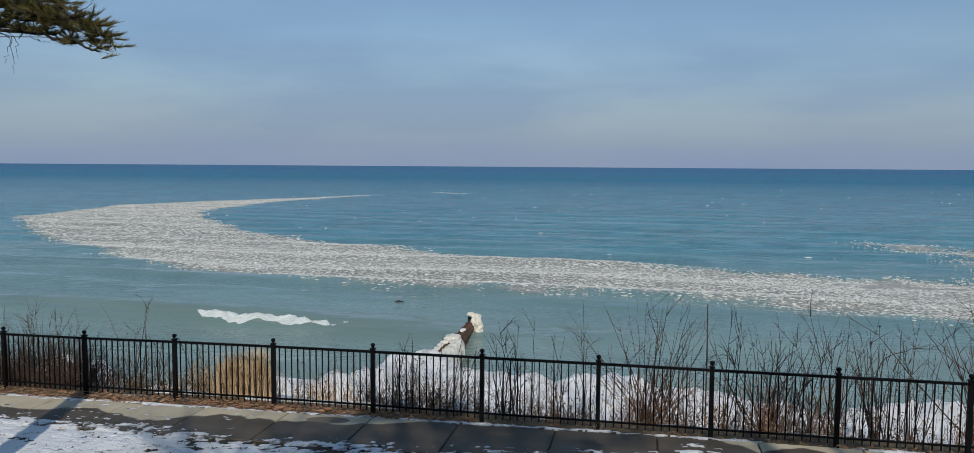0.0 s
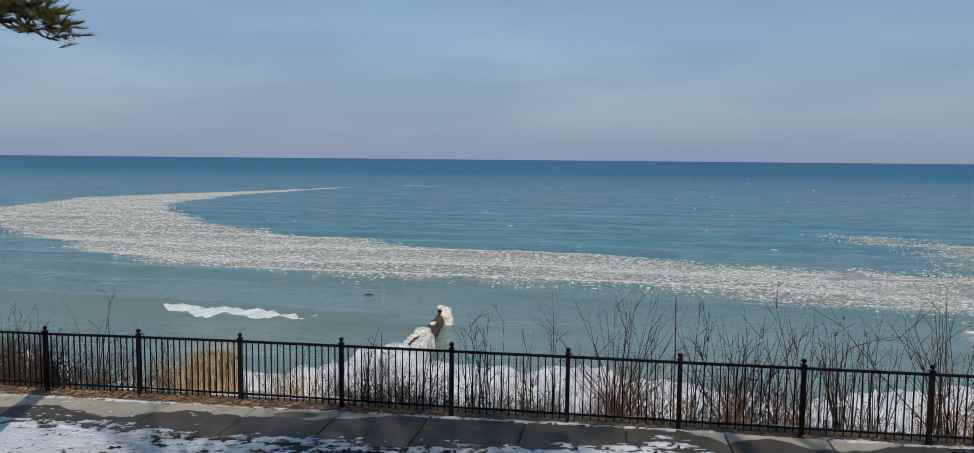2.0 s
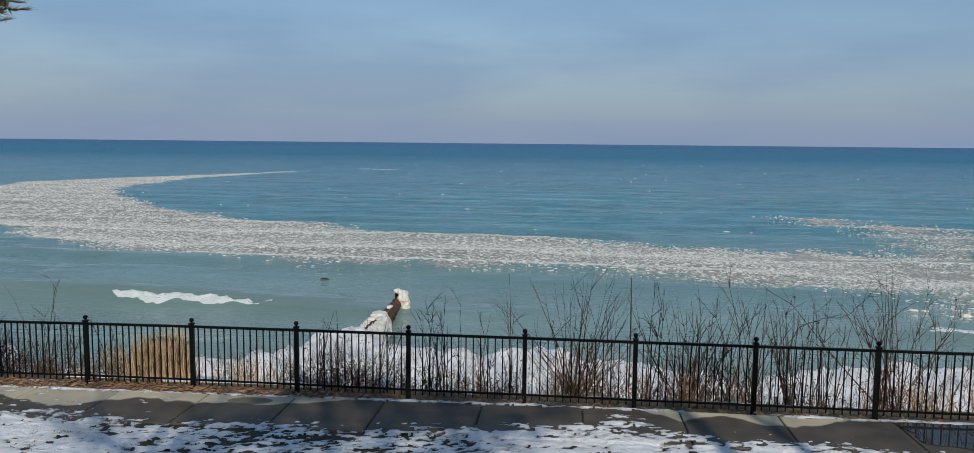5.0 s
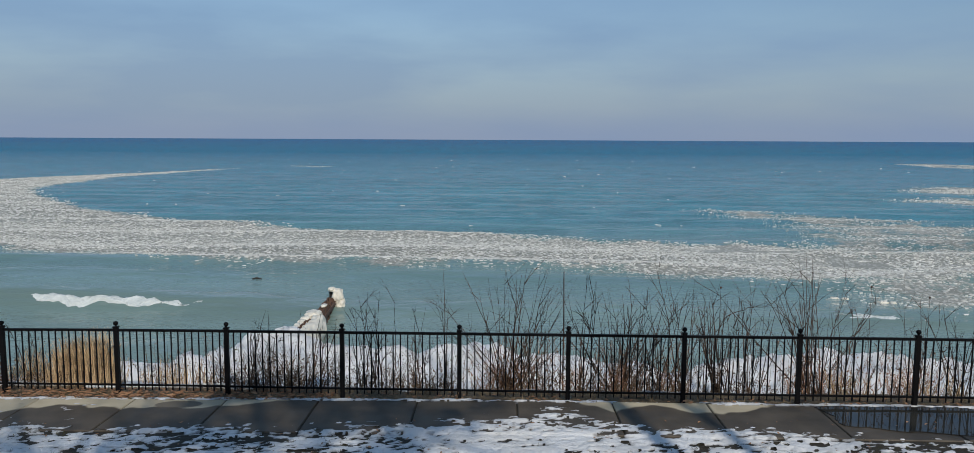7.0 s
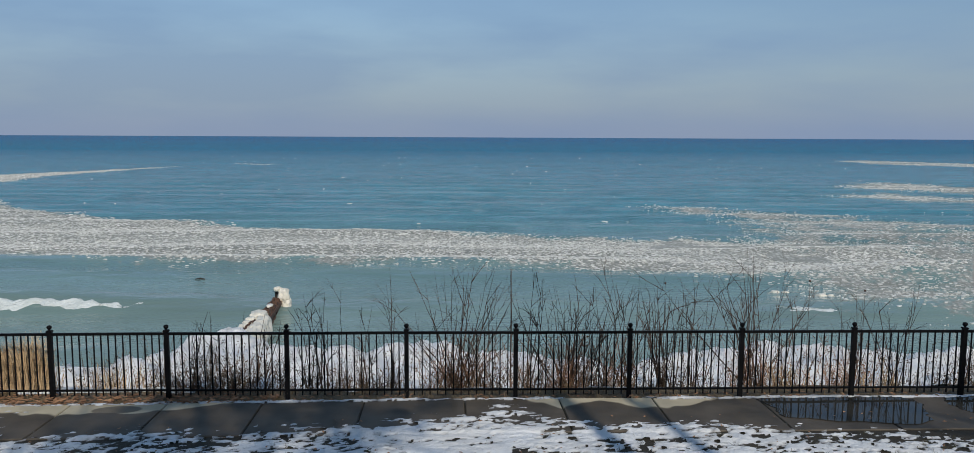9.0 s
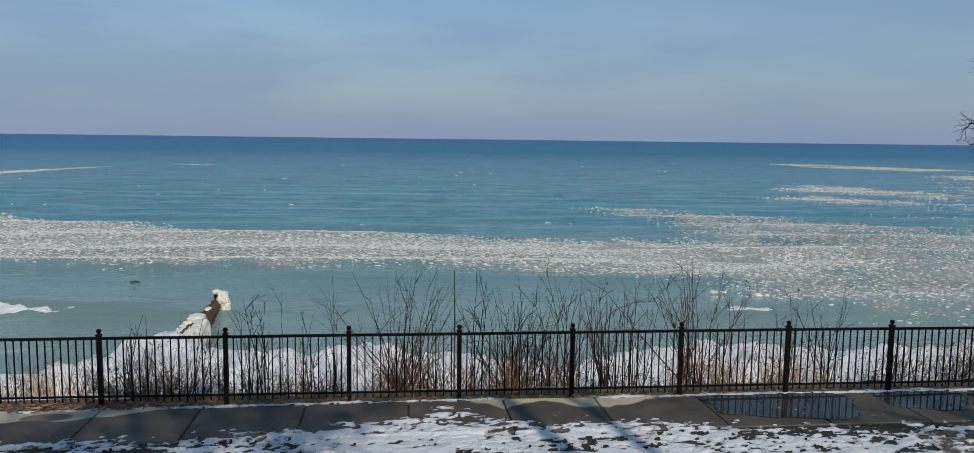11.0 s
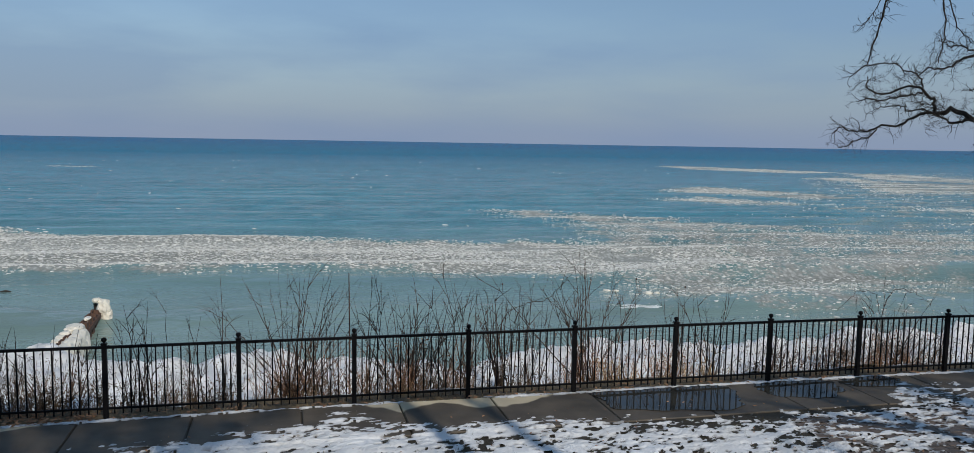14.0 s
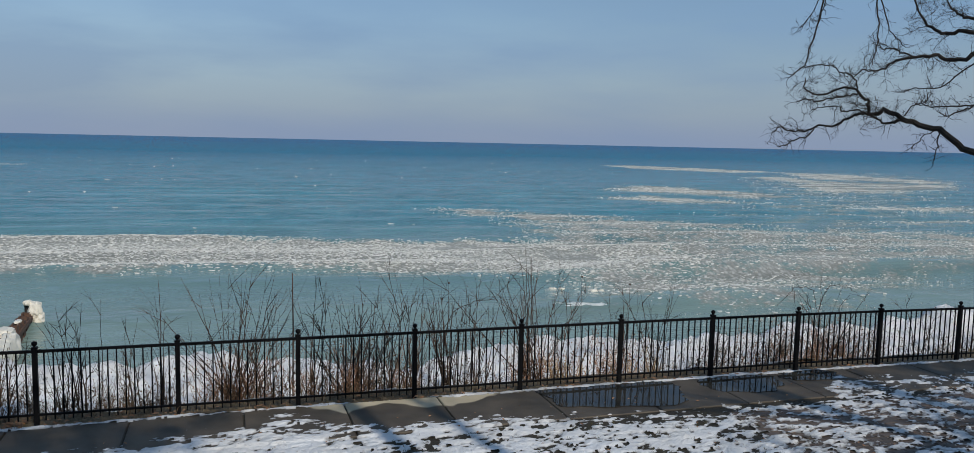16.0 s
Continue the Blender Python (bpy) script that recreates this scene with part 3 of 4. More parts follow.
depth.data.foreach_set("value", sstep(-0.02, 0.06, snow_cover(sx_, sy_) + 0.05 * (vnoise(sx_ * 0.5, sy_, 26.0, 2, 71) - 0.5)).astype(np.float32))
tagged(snow, "patchy thawing snow lying over the lawn and walk", "snow", kind="structure")

def snow_top(x, y):
    """Height of whatever lies uppermost on the lawn or the walk."""
    g = float(gz(x)) if y > float(walk_far(x)) - 1.40 else float(ground_h(x, y))
    return g


rs = random.Random(91)
b = Build()
for _ in range(700):
    x = rs.uniform(-12, 15)
    y = float(walk_far(x)) - 1.35 + rs.gauss(0.05, 0.35) if rs.random() < 0.6 else rs.uniform(8.0, 11.3)
    if y > float(walk_far(x)) - 0.05 or float(snow_cover(x, y)) < -0.16 + 0.05 * rs.random():
        continue
    r = 0.008 + 0.026 * rs.random() ** 2
    z = snow_top(x, y)
    a0 = rs.random() * 6.28
    lo = [(x + math.cos(a0 + k * 1.047) * r * 1.6 * rs.uniform(0.7, 1.2), y + math.sin(a0 + k * 1.047) * r * rs.uniform(0.7, 1.2), z - 0.004) for k in range(6)]
    hi = [(x + (p[0] - x) * 0.6, y + (p[1] - y) * 0.6, z + r * rs.uniform(0.08, 0.18)) for p in lo]
    b.ring_stack([lo, hi])
tagged(part("snow_crumbs", b, M_SNOW, None, "", True), "small crumbs of thawing snow by the walk", "snow", kind="stuff")

b = Build()
for _ in range(2600):
    x, y = rs.uniform(-12, 8.0), rs.uniform(7.8, 10.9)
    if y > float(walk_far(x)) - 1.42 or abs(float(snow_cover(x, y)) + 0.02) > 0.05:
        continue
    z = float(ground_h(x, y))
    for _ in range(5):
        d = Vector((rs.gauss(0, 0.6), rs.gauss(0, 0.6), 1)).normalized() * rs.uniform(0.03, 0.075)
        w = Vector((rs.uniform(-1, 1), rs.uniform(-1, 1), 0)).normalized() * 0.004
        q = Vector((x + rs.gauss(0, 0.03), y + rs.gauss(0, 0.03), z))
        n0 = len(b.v)
        b.v += [tuple(q - w), tuple(q + w), tuple(q + d)]
        b.f.append((n0, n0 + 1, n0 + 2))
tagged(part("lawn_grass", b, surface("winter_grass", (0.03, 0.035, 0.012), (0.13, 0.11, 0.045), 2, 30, 0.8, 0.1, 0.002, vary="island")), "dull winter grass blades poking through snow", "grass", kind="stuff")

# ---- fence ----
fence = tagged(new("fence"), "black metal picket fence with ball-capped posts", "fence")
POSTS = [(-9.83, 12.72), (-7.98, 12.61), (-6.07, 12.48), (-4.27, 12.35), (-2.43, 12.22), (-0.61, 12.13), (1.05, 12.05), (2.79, 12.00), (4.51, 11.97), (6.26, 11.96), (8.00, 11.95), (9.76, 11.95), (11.58, 11.94), (13.47, 11.93)]
POSTS = [(-13.55, 13.08), (-11.68, 12.92)] + POSTS + [(15.33, 11.93), (17.2, 11.93), (19.05, 11.93)]
pb = Build()
pb.box(-0.032, -0.032, -0.25, 0.032, 0.032, 1.055)
M_POST = pb.mesh("post", M_BLACK)
cb = Build()
for h, z0, z1 in ((0.041, 1.05, 1.064), (0.036, 1.064, 1.074)):
    cb.box(-h, -h, z0, h, h, z1)
cb.lathe([(0.016, 1.072), (0.014, 1.084), (0.024, 1.092), (0.035, 1.108), (0.038, 1.122), (0.034, 1.138), (0.022, 1.150), (0.004, 1.156)], 12)
M_CAP = cb.mesh("finial", M_BLACK)
kb = Build()
kb.box(-0.0085, -0.0085, 0.045, 0.0085, 0.0085, 1.0)
M_PICKET = kb.mesh("picket", M_BLACK)
for x, y in POSTS:
    p = new("post", M_POST)
    p.parent, p.location = fence, (x, y, float(gz(x)))
    c = new("finial", M_CAP)
    c.parent = p
for (x0, y0), (x1, y1) in zip(POSTS, POSTS[1:]):
    z0, z1 = float(gz(x0)), float(gz(x1))
    L = math.hypot(x1 - x0, y1 - y0)
    ux, uy = (x1 - x0) / L, (y1 - y0) / L
    for name, z, hw, hh in (("top_rail", 1.012, 0.020, 0.019), ("bottom_rail", 0.125, 0.015, 0.014)):
        r = Build()
        ends = []
        for s_, zz in ((0.033, z0), (L - 0.033, z1)):
            cx, cy = x0 + ux * s_, y0 + uy * s_
            ends.append([(cx - uy * a, cy + ux * a, zz + z + b2) for a, b2 in ((-hw, -hh), (hw, -hh), (hw, hh), (-hw, hh))])
        r.ring_stack(ends)
        part(name, r, M_BLACK, fence)
    n = round(L / 0.116) - 1
    for k in range(n):
        t = (k + 1) / (n + 1)
        q = new("picket", M_PICKET)
        q.parent = fence
        q.matrix_basis = pose(x0 + (x1 - x0) * t, y0 + (y1 - y0) * t, z0 + (z1 - z0) * t, 0, 0, math.degrees(math.atan2(uy, ux)))

# ---- groin of sheet piles, iced over ----
groin = tagged(new("groin"), "rusted steel sheet-pile groin capped with thick ice", "groin")
for k in range(30):
    b = Build()
    y = 28.0 + k * 0.40
    x = -7.72 - (y - 29.0) * 0.066
    o = 0.11 if k % 2 else -0.11
    top = -3.42 - (y - 29.0) * 0.050 + random.uniform(-0.05, 0.05) - (0.10 if k % 2 else 0)
    b.box(x + o - 0.03, y, -6.0, x + o + 0.03, y + 0.34, top)
    b.box(x - 0.12, y + 0.34, -6.0, x + 0.12, y + 0.398, top - 0.04)
    part("sheet_pile", b, M_RUST, groin)
b = Build()
b.ring_stack([[(-7.55 - (y - 29) * 0.066 + dx, y, -4.22 + dz) for dx, dz in ((-0.05, -0.09), (0.05, -0.09), (0.05, 0.09), (-0.05, 0.09))] for y in (29.0, 40.2)])
part("waler", b, M_RUST, groin, "rusted steel beam along the piles")


def lump(name, centre, size, seed, material, parent, rough=0.35, label=""):
    """An uneven rounded mass."""
    bm = bmesh.new()
    bmesh.ops.create_icosphere(bm, subdivisions=4, radius=1)
    for v in bm.verts:
        d = v.co.normalized()
        n = noise.fractal(d * 1.6 + Vector((seed, 0, 0)), 1.0, 2.0, 4)
        q = d * (1 + rough * n)
        v.co = Vector(centre) + Vector((math.copysign(abs(q.x) ** 0.8, q.x) * size[0], math.copysign(abs(q.y) ** 0.8, q.y) * size[1], math.copysign(abs(q.z) ** 0.8, q.z) * size[2]))
    me = bpy.data.meshes.new(name)
    bm.to_mesh(me)
    bm.free()
    me.materials.append(material)
    me.polygons.foreach_set("use_smooth", [True] * len(me.polygons))
    ob = new(name, me)
    ob.parent = parent
    return tagged(ob, label)


DRAPE = "thick white ice draped over the piles"
lump("ice_cap", (-8.16, 40.1, -3.93), (0.27, 0.34, 0.42), 2, M_BLOB, groin, 0.34, "rounded white ice cap on the groin's end")
lump("ice_cap", (-8.44, 40.0, -3.58), (0.15, 0.20, 0.13), 33, M_BLOB, groin, 0.34, "small ice knob on the dark end pile")
lump("ice_cap", (-8.04, 40.1, -4.32), (0.26, 0.30, 0.30), 3, M_BLOB, groin, 0.34, "rounded white ice cap on the groin's end")
for k in range(6):
    yy = 29.0 + 0.95 * k
    lump("ice_cap", (-7.42 - (yy - 29.0) * 0.066, yy, -3.78 - (yy - 29.0) * 0.062), (0.33, 0.62, 0.54), 5 + 3 * k, M_BLOB, groin, 0.30, DRAPE)
for k in range(7):
    yy = 28.9 + 0.84 * k
    lump("ice_cap", (-7.97 - (yy - 29.0) * 0.066, yy, -3.52 - (yy - 29.0) * 0.050), (0.20, 0.27, 0.17), 41 + 2 * k, M_BLOB, groin, 0.34, DRAPE)
lump("ice_cap", (-8.14, 34.7, -3.70), (0.32, 0.50, 0.20), 25, M_BLOB, groin, 0.34, "small ice block on top of the piles")
lump("ice_cap", (-8.26, 37.4, -3.86), (0.13, 0.30, 0.07), 28, M_BLOB, groin, 0.3, "small ice block on top of the piles")
for px_, top_ in ((-8.52, -3.56), (-7.88, -4.35)):
    b = Build()
    b.lathe([(0.09, -6.0), (0.09, top_ - 0.05), (0.075, top_)], 8, (px_, 40.2, 0))
    part("end_post", b, M_DARKWOOD, groin, "dark timber pile at the groin's end")

# ---- drifting ice ----
def floes(name, polys, per_m2, small, large, seed, label, gap=0.0, near=0, far_=9999, comb=0.0, thin=0.0, soft=3.0):
    rs = np.random.RandomState(seed)
    P = []
    for poly in polys:
        a = np.array(poly, float)
        lo, hi = a.min(0) - soft, a.max(0) + soft
        n = int((hi[0] - lo[0]) * (hi[1] - lo[1]) * per_m2)
        q = lo + rs.rand(n, 2) * (hi - lo)
        wob = 1.6 * (np.stack([vnoise(q[:, 0], q[:, 1], 0.35, 3, 31), vnoise(q[:, 0], q[:, 1], 0.35, 3, 37)], 1) - 0.5) * 2
        k = rs.rand(n) < np.clip(0.42 + reach_in(q[:, 0] + wob[:, 0] * 1.5, q[:, 1] + wob[:, 1], poly) / soft, 0, 1) ** 1.5
        if comb:
            k &= vnoise(q[:, 0] * 0.05, q[:, 1] * 0.30, 1.0, 4, 47) > comb
        k &= (vnoise(q[:, 0] * 0.5, q[:, 1], 0.30, 4, 41) > gap + thin * sstep(2, 28, q[:, 0])) & (q[:, 1] >= near) & (q[:, 1] < far_)
        P.append(q[k])
    P = np.concatenate(P)
    n = len(P)
    r = small + (large - small) * rs.rand(n) ** 3
    z0 = swell(P[:, 0], P[:, 1])
    sides = 5
    ang = (np.arange(sides) / sides * 2 * np.pi)[None] + rs.rand(n, 1) * 6.28 + rs.uniform(-0.35, 0.35, (n, sides))
    rad = r[:, None] * rs.uniform(0.65, 1.15, (n, sides))
    x = P[:, :1] + np.cos(ang) * rad * 1.6
    y = P[:, 1:] + np.sin(ang) * rad * 0.8
    th = rs.uniform(0.015, 0.075, (n, 1)) * np.sqrt(r[:, None] / 0.3)
    tilt = rs.uniform(-0.12, 0.12, (n, 1)) * np.cos(ang) * rad
    low = np.stack([x, y, np.broadcast_to(z0[:, None] - 0.05, x.shape)], 2)
    top = np.stack([P[:, :1] + np.cos(ang) * rad * 1.4, P[:, 1:] + np.sin(ang) * rad * 0.7, z0[:, None] + th + tilt], 2)
    co = np.concatenate([low, top], 1).reshape(-1, 3)
    o = np.arange(n)[:, None] * 2 * sides
    quads = np.concatenate([o + np.array([[j, (j + 1) % sides, sides + (j + 1) % sides, sides + j]]) for j in range(sides)], 0)
    caps = o + np.arange(sides, 2 * sides)[None]
    me = bpy.data.meshes.new(name)
    me.from_pydata(co.tolist(), [], quads.tolist() + caps.tolist())
    me.materials.append(M_FLOE)
    me.update()
    return tagged(new(name, me), label, "floating ice", kind="stuff")


floes("ice_floes", [BAND], 26.0, 0.035, 0.12, 3, "dense drifting band of small white ice floes", 0.15, 0, 80, 0.0, 0.22, 2.2)
floes("ice_floes", [BAND], 9.0, 0.05, 0.16, 6, "dense drifting band of small white ice floes", 0.15, 80, 9999, 0.0, 0.0, 2.2)
floes("ice_floes", [[(-70, 75), (-110, 330), (200, 330), (120, 70)]], 0.004, 0.08, 0.30, 9, "lone white ice pieces scattered far over the lake", 0.45)
floes("ice_floes", [DRIFT], 10.0, 0.03, 0.12, 4, "loose scattered white ice floes on the swell", 0.30, 0, 9999, 0.0, 0.0, 8.0)
floes("ice_floes", STREAKS, 6.0, 0.06, 0.20, 5, "far streaks of thin drifting ice", 0.40, 0, 9999, 0.40, 0.0, 5.0)
floes("ice_floes", [FILM], 0.7, 0.06, 0.20, 12, "thin loose ice pieces strewn over open water", 0.45, 0, 9999, 0.42, 0.0, 12.0)

# ---- stray pieces on the water ----
for fx, fy2, size, seed in ((18.5, 44.4, (0.24, 0.2, 0.08), 61), (19.0, 44.2, (0.20, 0.16, 0.08), 64), (20.5, 43.0, (0.28, 0.22, 0.12), 62), (21.0, 42.9, (0.16, 0.14, 0.09), 63)):
    o = lump("ice_chunk", (fx, fy2, float(swell(fx, fy2))), size, seed, M_BLOB, None, 0.3)
    tagged(o, "loose block of white ice floating near shore", "ice chunk", "floating ice blocks")
b = Build()
b.tube([(x_, 49.0, float(swell(x_, 49.0)) + d_) for x_, d_ in ((-15.25, 0.0), (-14.95, 0.05), (-14.65, 0.0))], [0.03, 0.06, 0.03], 6)
tagged(part("driftwood", b, M_DARKWOOD), "short dark piece of driftwood afloat", "driftwood")

# ---- breaking crests ----
def breaker(x0, x1, y0, slant, height, seed, label, wide=0.8, torn=0.0):
    """A tumbling crest: a ragged ridge of foam with torn ends."""
    xs_ = np.arange(x0, x1, 0.10)
    v_ = np.linspace(-1, 1, 15)
    U, V = np.meshgrid(xs_, v_)
    t = (U - x0) / (x1 - x0)
    env = np.clip(t / 0.30, 0, 1) ** 0.7 * np.clip((1 - t) / 0.6, 0, 1) ** 0.8 * (0.55 + 0.7 * vnoise(U, U * 0, 1.1, 3, seed))
    yy = y0 + slant * (t - 0.5) + 0.9 * (vnoise(U, V * 0.6, 0.9, 3, seed + 1) - 0.5) + V * wide * env * (0.7 + 0.6 * vnoise(U * 1.0, V + 3, 3.2, 3, seed + 7))
    hh = height * env * np.clip(1 - V * V, 0, 1) ** 0.6 * (0.45 + 1.1 * vnoise(U * 1.4, V * 2 + seed, 2.0, 3, seed))
    zz = swell(U, yy) + hh - 0.03
    keep_ = (0.5 * vnoise(U, V * 1.5, 1.2, 3, seed + 2) + 0.5 * vnoise(U, V * 2.5, 4.0, 2, seed + 5) > torn + 0.30 * sstep(0.6, 1.0, t))[:-1, :-1]
    me = bpy.data.meshes.new("breaking_wave")
    nx, ny = len(xs_), len(v_)
    j, i = np.meshgrid(np.arange(ny - 1), np.arange(nx - 1), indexing="ij")
    a_ = (j * nx + i)[keep_]
    me.from_pydata(np.stack([U.ravel(), yy.ravel(), zz.ravel()], 1).tolist(), [], np.stack([a_, a_ + 1, a_ + 1 + nx, a_ + nx], 1).tolist())
    me.materials.append(M_FOAM)
    me.polygons.foreach_set("use_smooth", [True] * len(me.polygons))
    return tagged(new("breaking_wave", me), label, "breaking wave", "breaking waves")


breaker(-24.2, -14.8, 40.0, -0.9, 0.16, 3, "small white breaker rolling toward the shore ice", 0.42, 0.16)
breaker(15.6, 20.2, 38.5, -1.2, 0.07, 8, "thin line of foam breaking near shore", 0.30, 0.44)



# ---- shrubs on the bluff ----
def crooked(start, way, length, steps, wander, droop, rs):
    pts, d = [Vector(start)], Vector(way).normalized()
    for _ in range(steps):
        d = (d + Vector((rs.gauss(0, wander), rs.gauss(0, wander), rs.gauss(0, wander) - droop))).normalized()
        pts.append(pts[-1] + d * length / steps)
    return pts


def limb(b, pts, r0, r1, sides=6):
    n = len(pts) - 1
    b.tube(pts, [r0 + (r1 - r0) * i / n for i in range(n + 1)], sides)


def smooth_line(pts, steps, jitter, rs):
    """A bent line through the points."""
    out = []
    P = [Vector(p) for p in pts]
    for i in range(len(P) - 1):
        p0, p1, p2, p3 = P[max(i - 1, 0)], P[i], P[i + 1], P[min(i + 2, len(P) - 1)]
        for k in range(steps):
            t = k / steps
            q = 0.5 * (2 * p1 + (p2 - p0) * t + (2 * p0 - 5 * p1 + 4 * p2 - p3) * t * t + (3 * p1 - p0 - 3 * p2 + p3) * t ** 3)
            out.append(q + Vector((rs.gauss(0, jitter), rs.gauss(0, jitter), rs.gauss(0, jitter))))
    return out + [P[-1]]


def stems(owner, base, n, height, spread, rs, thick=0.008, twigs=5, fan=0.35):
    for _ in range(n):
        b = Build()
        a = rs.uniform(0, 6.283)
        s = Vector((base[0] + math.cos(a) * spread * rs.random(), base[1] + math.sin(a) * spread * 0.5 * rs.random(), base[2]))
        way = Vector((rs.gauss(0, fan), rs.gauss(0, fan * 0.5), 1))
        h = height * rs.uniform(0.6, 1.08)
        pts = crooked(s, way, h, 7, 0.055, 0.0, rs)
        r = thick * rs.uniform(0.6, 1.25)
        b.tube(pts, [r * (1 - 0.82 * i / 7) for i in range(8)], 4)
        for _ in range(rs.randint(1, twigs)):
            k = rs.randint(2, 6)
            d = (pts[k] - pts[k - 1]).normalized() + Vector((rs.gauss(0, 0.55), rs.gauss(0, 0.4), 0.15))
            q = crooked(pts[k], d, h * rs.uniform(0.12, 0.34), 4, 0.09, 0.0, rs)
            b.tube(q, [r * 0.55 * (1 - 0.17 * i) for i in range(5)], 3)
            for _ in range(rs.randint(0, 2)):
                d2 = (q[3] - q[2]).normalized() + Vector((rs.gauss(0, 0.6), rs.gauss(0, 0.4), 0.1))
                q2 = crooked(q[2], d2, h * rs.uniform(0.05, 0.13), 3, 0.1, 0.0, rs)
                b.tube(q2, [r * 0.3, r * 0.26, r * 0.2, r * 0.14], 3)
        part("stem", b, M_TWIG, owner)


def shrub(x, dy, n, top, spread, seed, label, thick=0.008, fan=0.3, low=0.0, twigs=5):
    rs = random.Random(seed)
    y = float(fy(x)) + dy
    z = float(ground_h(x, y)) - 0.05
    ob = tagged(new("shrub"), label, "shrub", "bare shrubs behind the fence")
    ob.location = (x, y, z)
    stems(ob, (0, 0, 0), round(n * 1.05), top - z, spread, rs, thick, twigs, fan)
    if low:
        b = Build()
        for _ in range(int(62 * low)):
            s = (rs.gauss(0, spread * 1.3), rs.gauss(0, spread * 0.5), 0.0)
            h = rs.uniform(0.4, 1.0) * min(1.75 if low > 2.5 and x > -1 else 1.0, (0.95 - z))
            pts = crooked(s, (rs.gauss(0, 0.3), rs.gauss(0, 0.2), 1), h, 4, 0.14, 0.02, rs)
            b.tube(pts, [0.0045, 0.004, 0.0035, 0.0025, 0.0015], 3)
            for _ in range(6):
                k = rs.choice((1, 1, 2, 2, 3, 4))
                q = pts[k] + Vector((rs.gauss(0, 0.02), rs.gauss(0, 0.02), rs.gauss(0, 0.03)))
                d = Vector((rs.gauss(0, 1), rs.gauss(0, 1), rs.gauss(-0.3, 0.7))).normalized() * rs.uniform(0.02, 0.055)
                u = d.cross(Vector((rs.random(), rs.random(), 1))).normalized() * rs.uniform(0.008, 0.018)
                n0 = len(b.v)
                b.v += [tuple(q), tuple(q + d * 0.5 + u), tuple(q + d), tuple(q + d * 0.5 - u)]
                b.f.append((n0, n0 + 1, n0 + 2, n0 + 3))
        part("dead_foliage", b, M_RUSSET if low > 0.9 and x > -1 else M_THICKET if x < -9.8 else M_BRUSH, ob, "curled brown leaves clinging low")
    return ob


BARE = "bare many-stemmed shrub on the bluff edge"
LEAFY = "bare shrub with brown dead leaves low down"
shrub_seed = iter(range(100, 200))


def bush(x, dy, n, top, spread, fan, low):
    """One shrub: place along the fence, way behind it, stems, top, spread, fan of the stems, low leaves."""
    if x > 8:
        n, low = round(n * 0.65), low * 0.75
    shrub(x, dy, n, top, spread, next(shrub_seed), LEAFY if low > 0.9 else BARE, 0.0104, fan, low)


bush(-12.9, 0.8, 16, 1.1, 0.5, 0.25, 4.5)
bush(-11.9, 0.7, 18, 1.2, 0.5, 0.25, 5)
bush(-11.1, 0.7, 18, 1.15, 0.5, 0.25, 5)
bush(-10.4, 0.6, 16, 1, 0.4, 0.25, 4.5)
bush(-9.3, 0.75, 5, 1.5, 0.15, 0.1, 0.5)
bush(-8.6, 0.7, 6, 0.8, 0.4, 0.2, 0.8)
bush(-7.9, 0.8, 4, 0.9, 0.4, 0.15, 0.5)
bush(-5.3, 0.7, 4, 0.8, 0.3, 0.15, 0.3)
bush(-4.05, 0.7, 7, 1.25, 0.4, 0.1, 2.2)
bush(-3.3, 0.7, 6, 1.1, 0.4, 0.12, 2.2)
bush(-2.05, 0.9, 11, 1.45, 0.3, 0.12, 0.9)
bush(-1.3, 0.9, 6, 1.2, 0.3, 0.15, 0.5)
bush(-0.85, 0.95, 3, 1.95, 0.06, 0.05, 0.3)
bush(0.14, 1.05, 30, 2.02, 0.24, 0.42, 2.4)
bush(0.6, 0.9, 8, 1.3, 0.25, 0.3, 0.9)
bush(1.33, 0.95, 5, 1.7, 0.12, 0.12, 0.4)
bush(2.65, 0.95, 14, 1.6, 0.3, 0.22, 0.8)
bush(2.02, 1, 26, 1.75, 0.36, 0.3, 3)
bush(3, 1.05, 5, 2.1, 0.1, 0.14, 0.5)
bush(3.55, 1, 16, 1.65, 0.28, 0.12, 0.5)
bush(4.05, 1, 12, 1.7, 0.3, 0.14, 0.4)
bush(5.1, 1.05, 24, 2.15, 0.22, 0.3, 1)
bush(5.7, 0.9, 9, 1.6, 0.3, 0.2, 1.0)
bush(6.75, 1, 6, 1.85, 0.22, 0.16, 1.2)
bush(7.5, 1, 9, 1.75, 0.12, 0.2, 0.5)
bush(8.9, 0.8, 3, 0.85, 0.4, 0.3, 0.64)
bush(9.7, 0.8, 4, 0.85, 0.4, 0.3, 0.72)
bush(10.5, 0.8, 4, 0.95, 0.4, 0.3, 0.56)
bush(11.15, 0.95, 20, 1.55, 0.35, 0.4, 2)
bush(12.2, 0.8, 5, 0.85, 0.4, 0.3, 0.72)
bush(13.6, 0.9, 4, 1.35, 0.3, 0.3, 0.54)
bush(14.8, 0.9, 5, 0.9, 0.4, 0.3, 0.6)
bush(16.3, 0.9, 5, 0.9, 0.4, 0.3, 0.6)
# low thickets with dark leaves against the ice
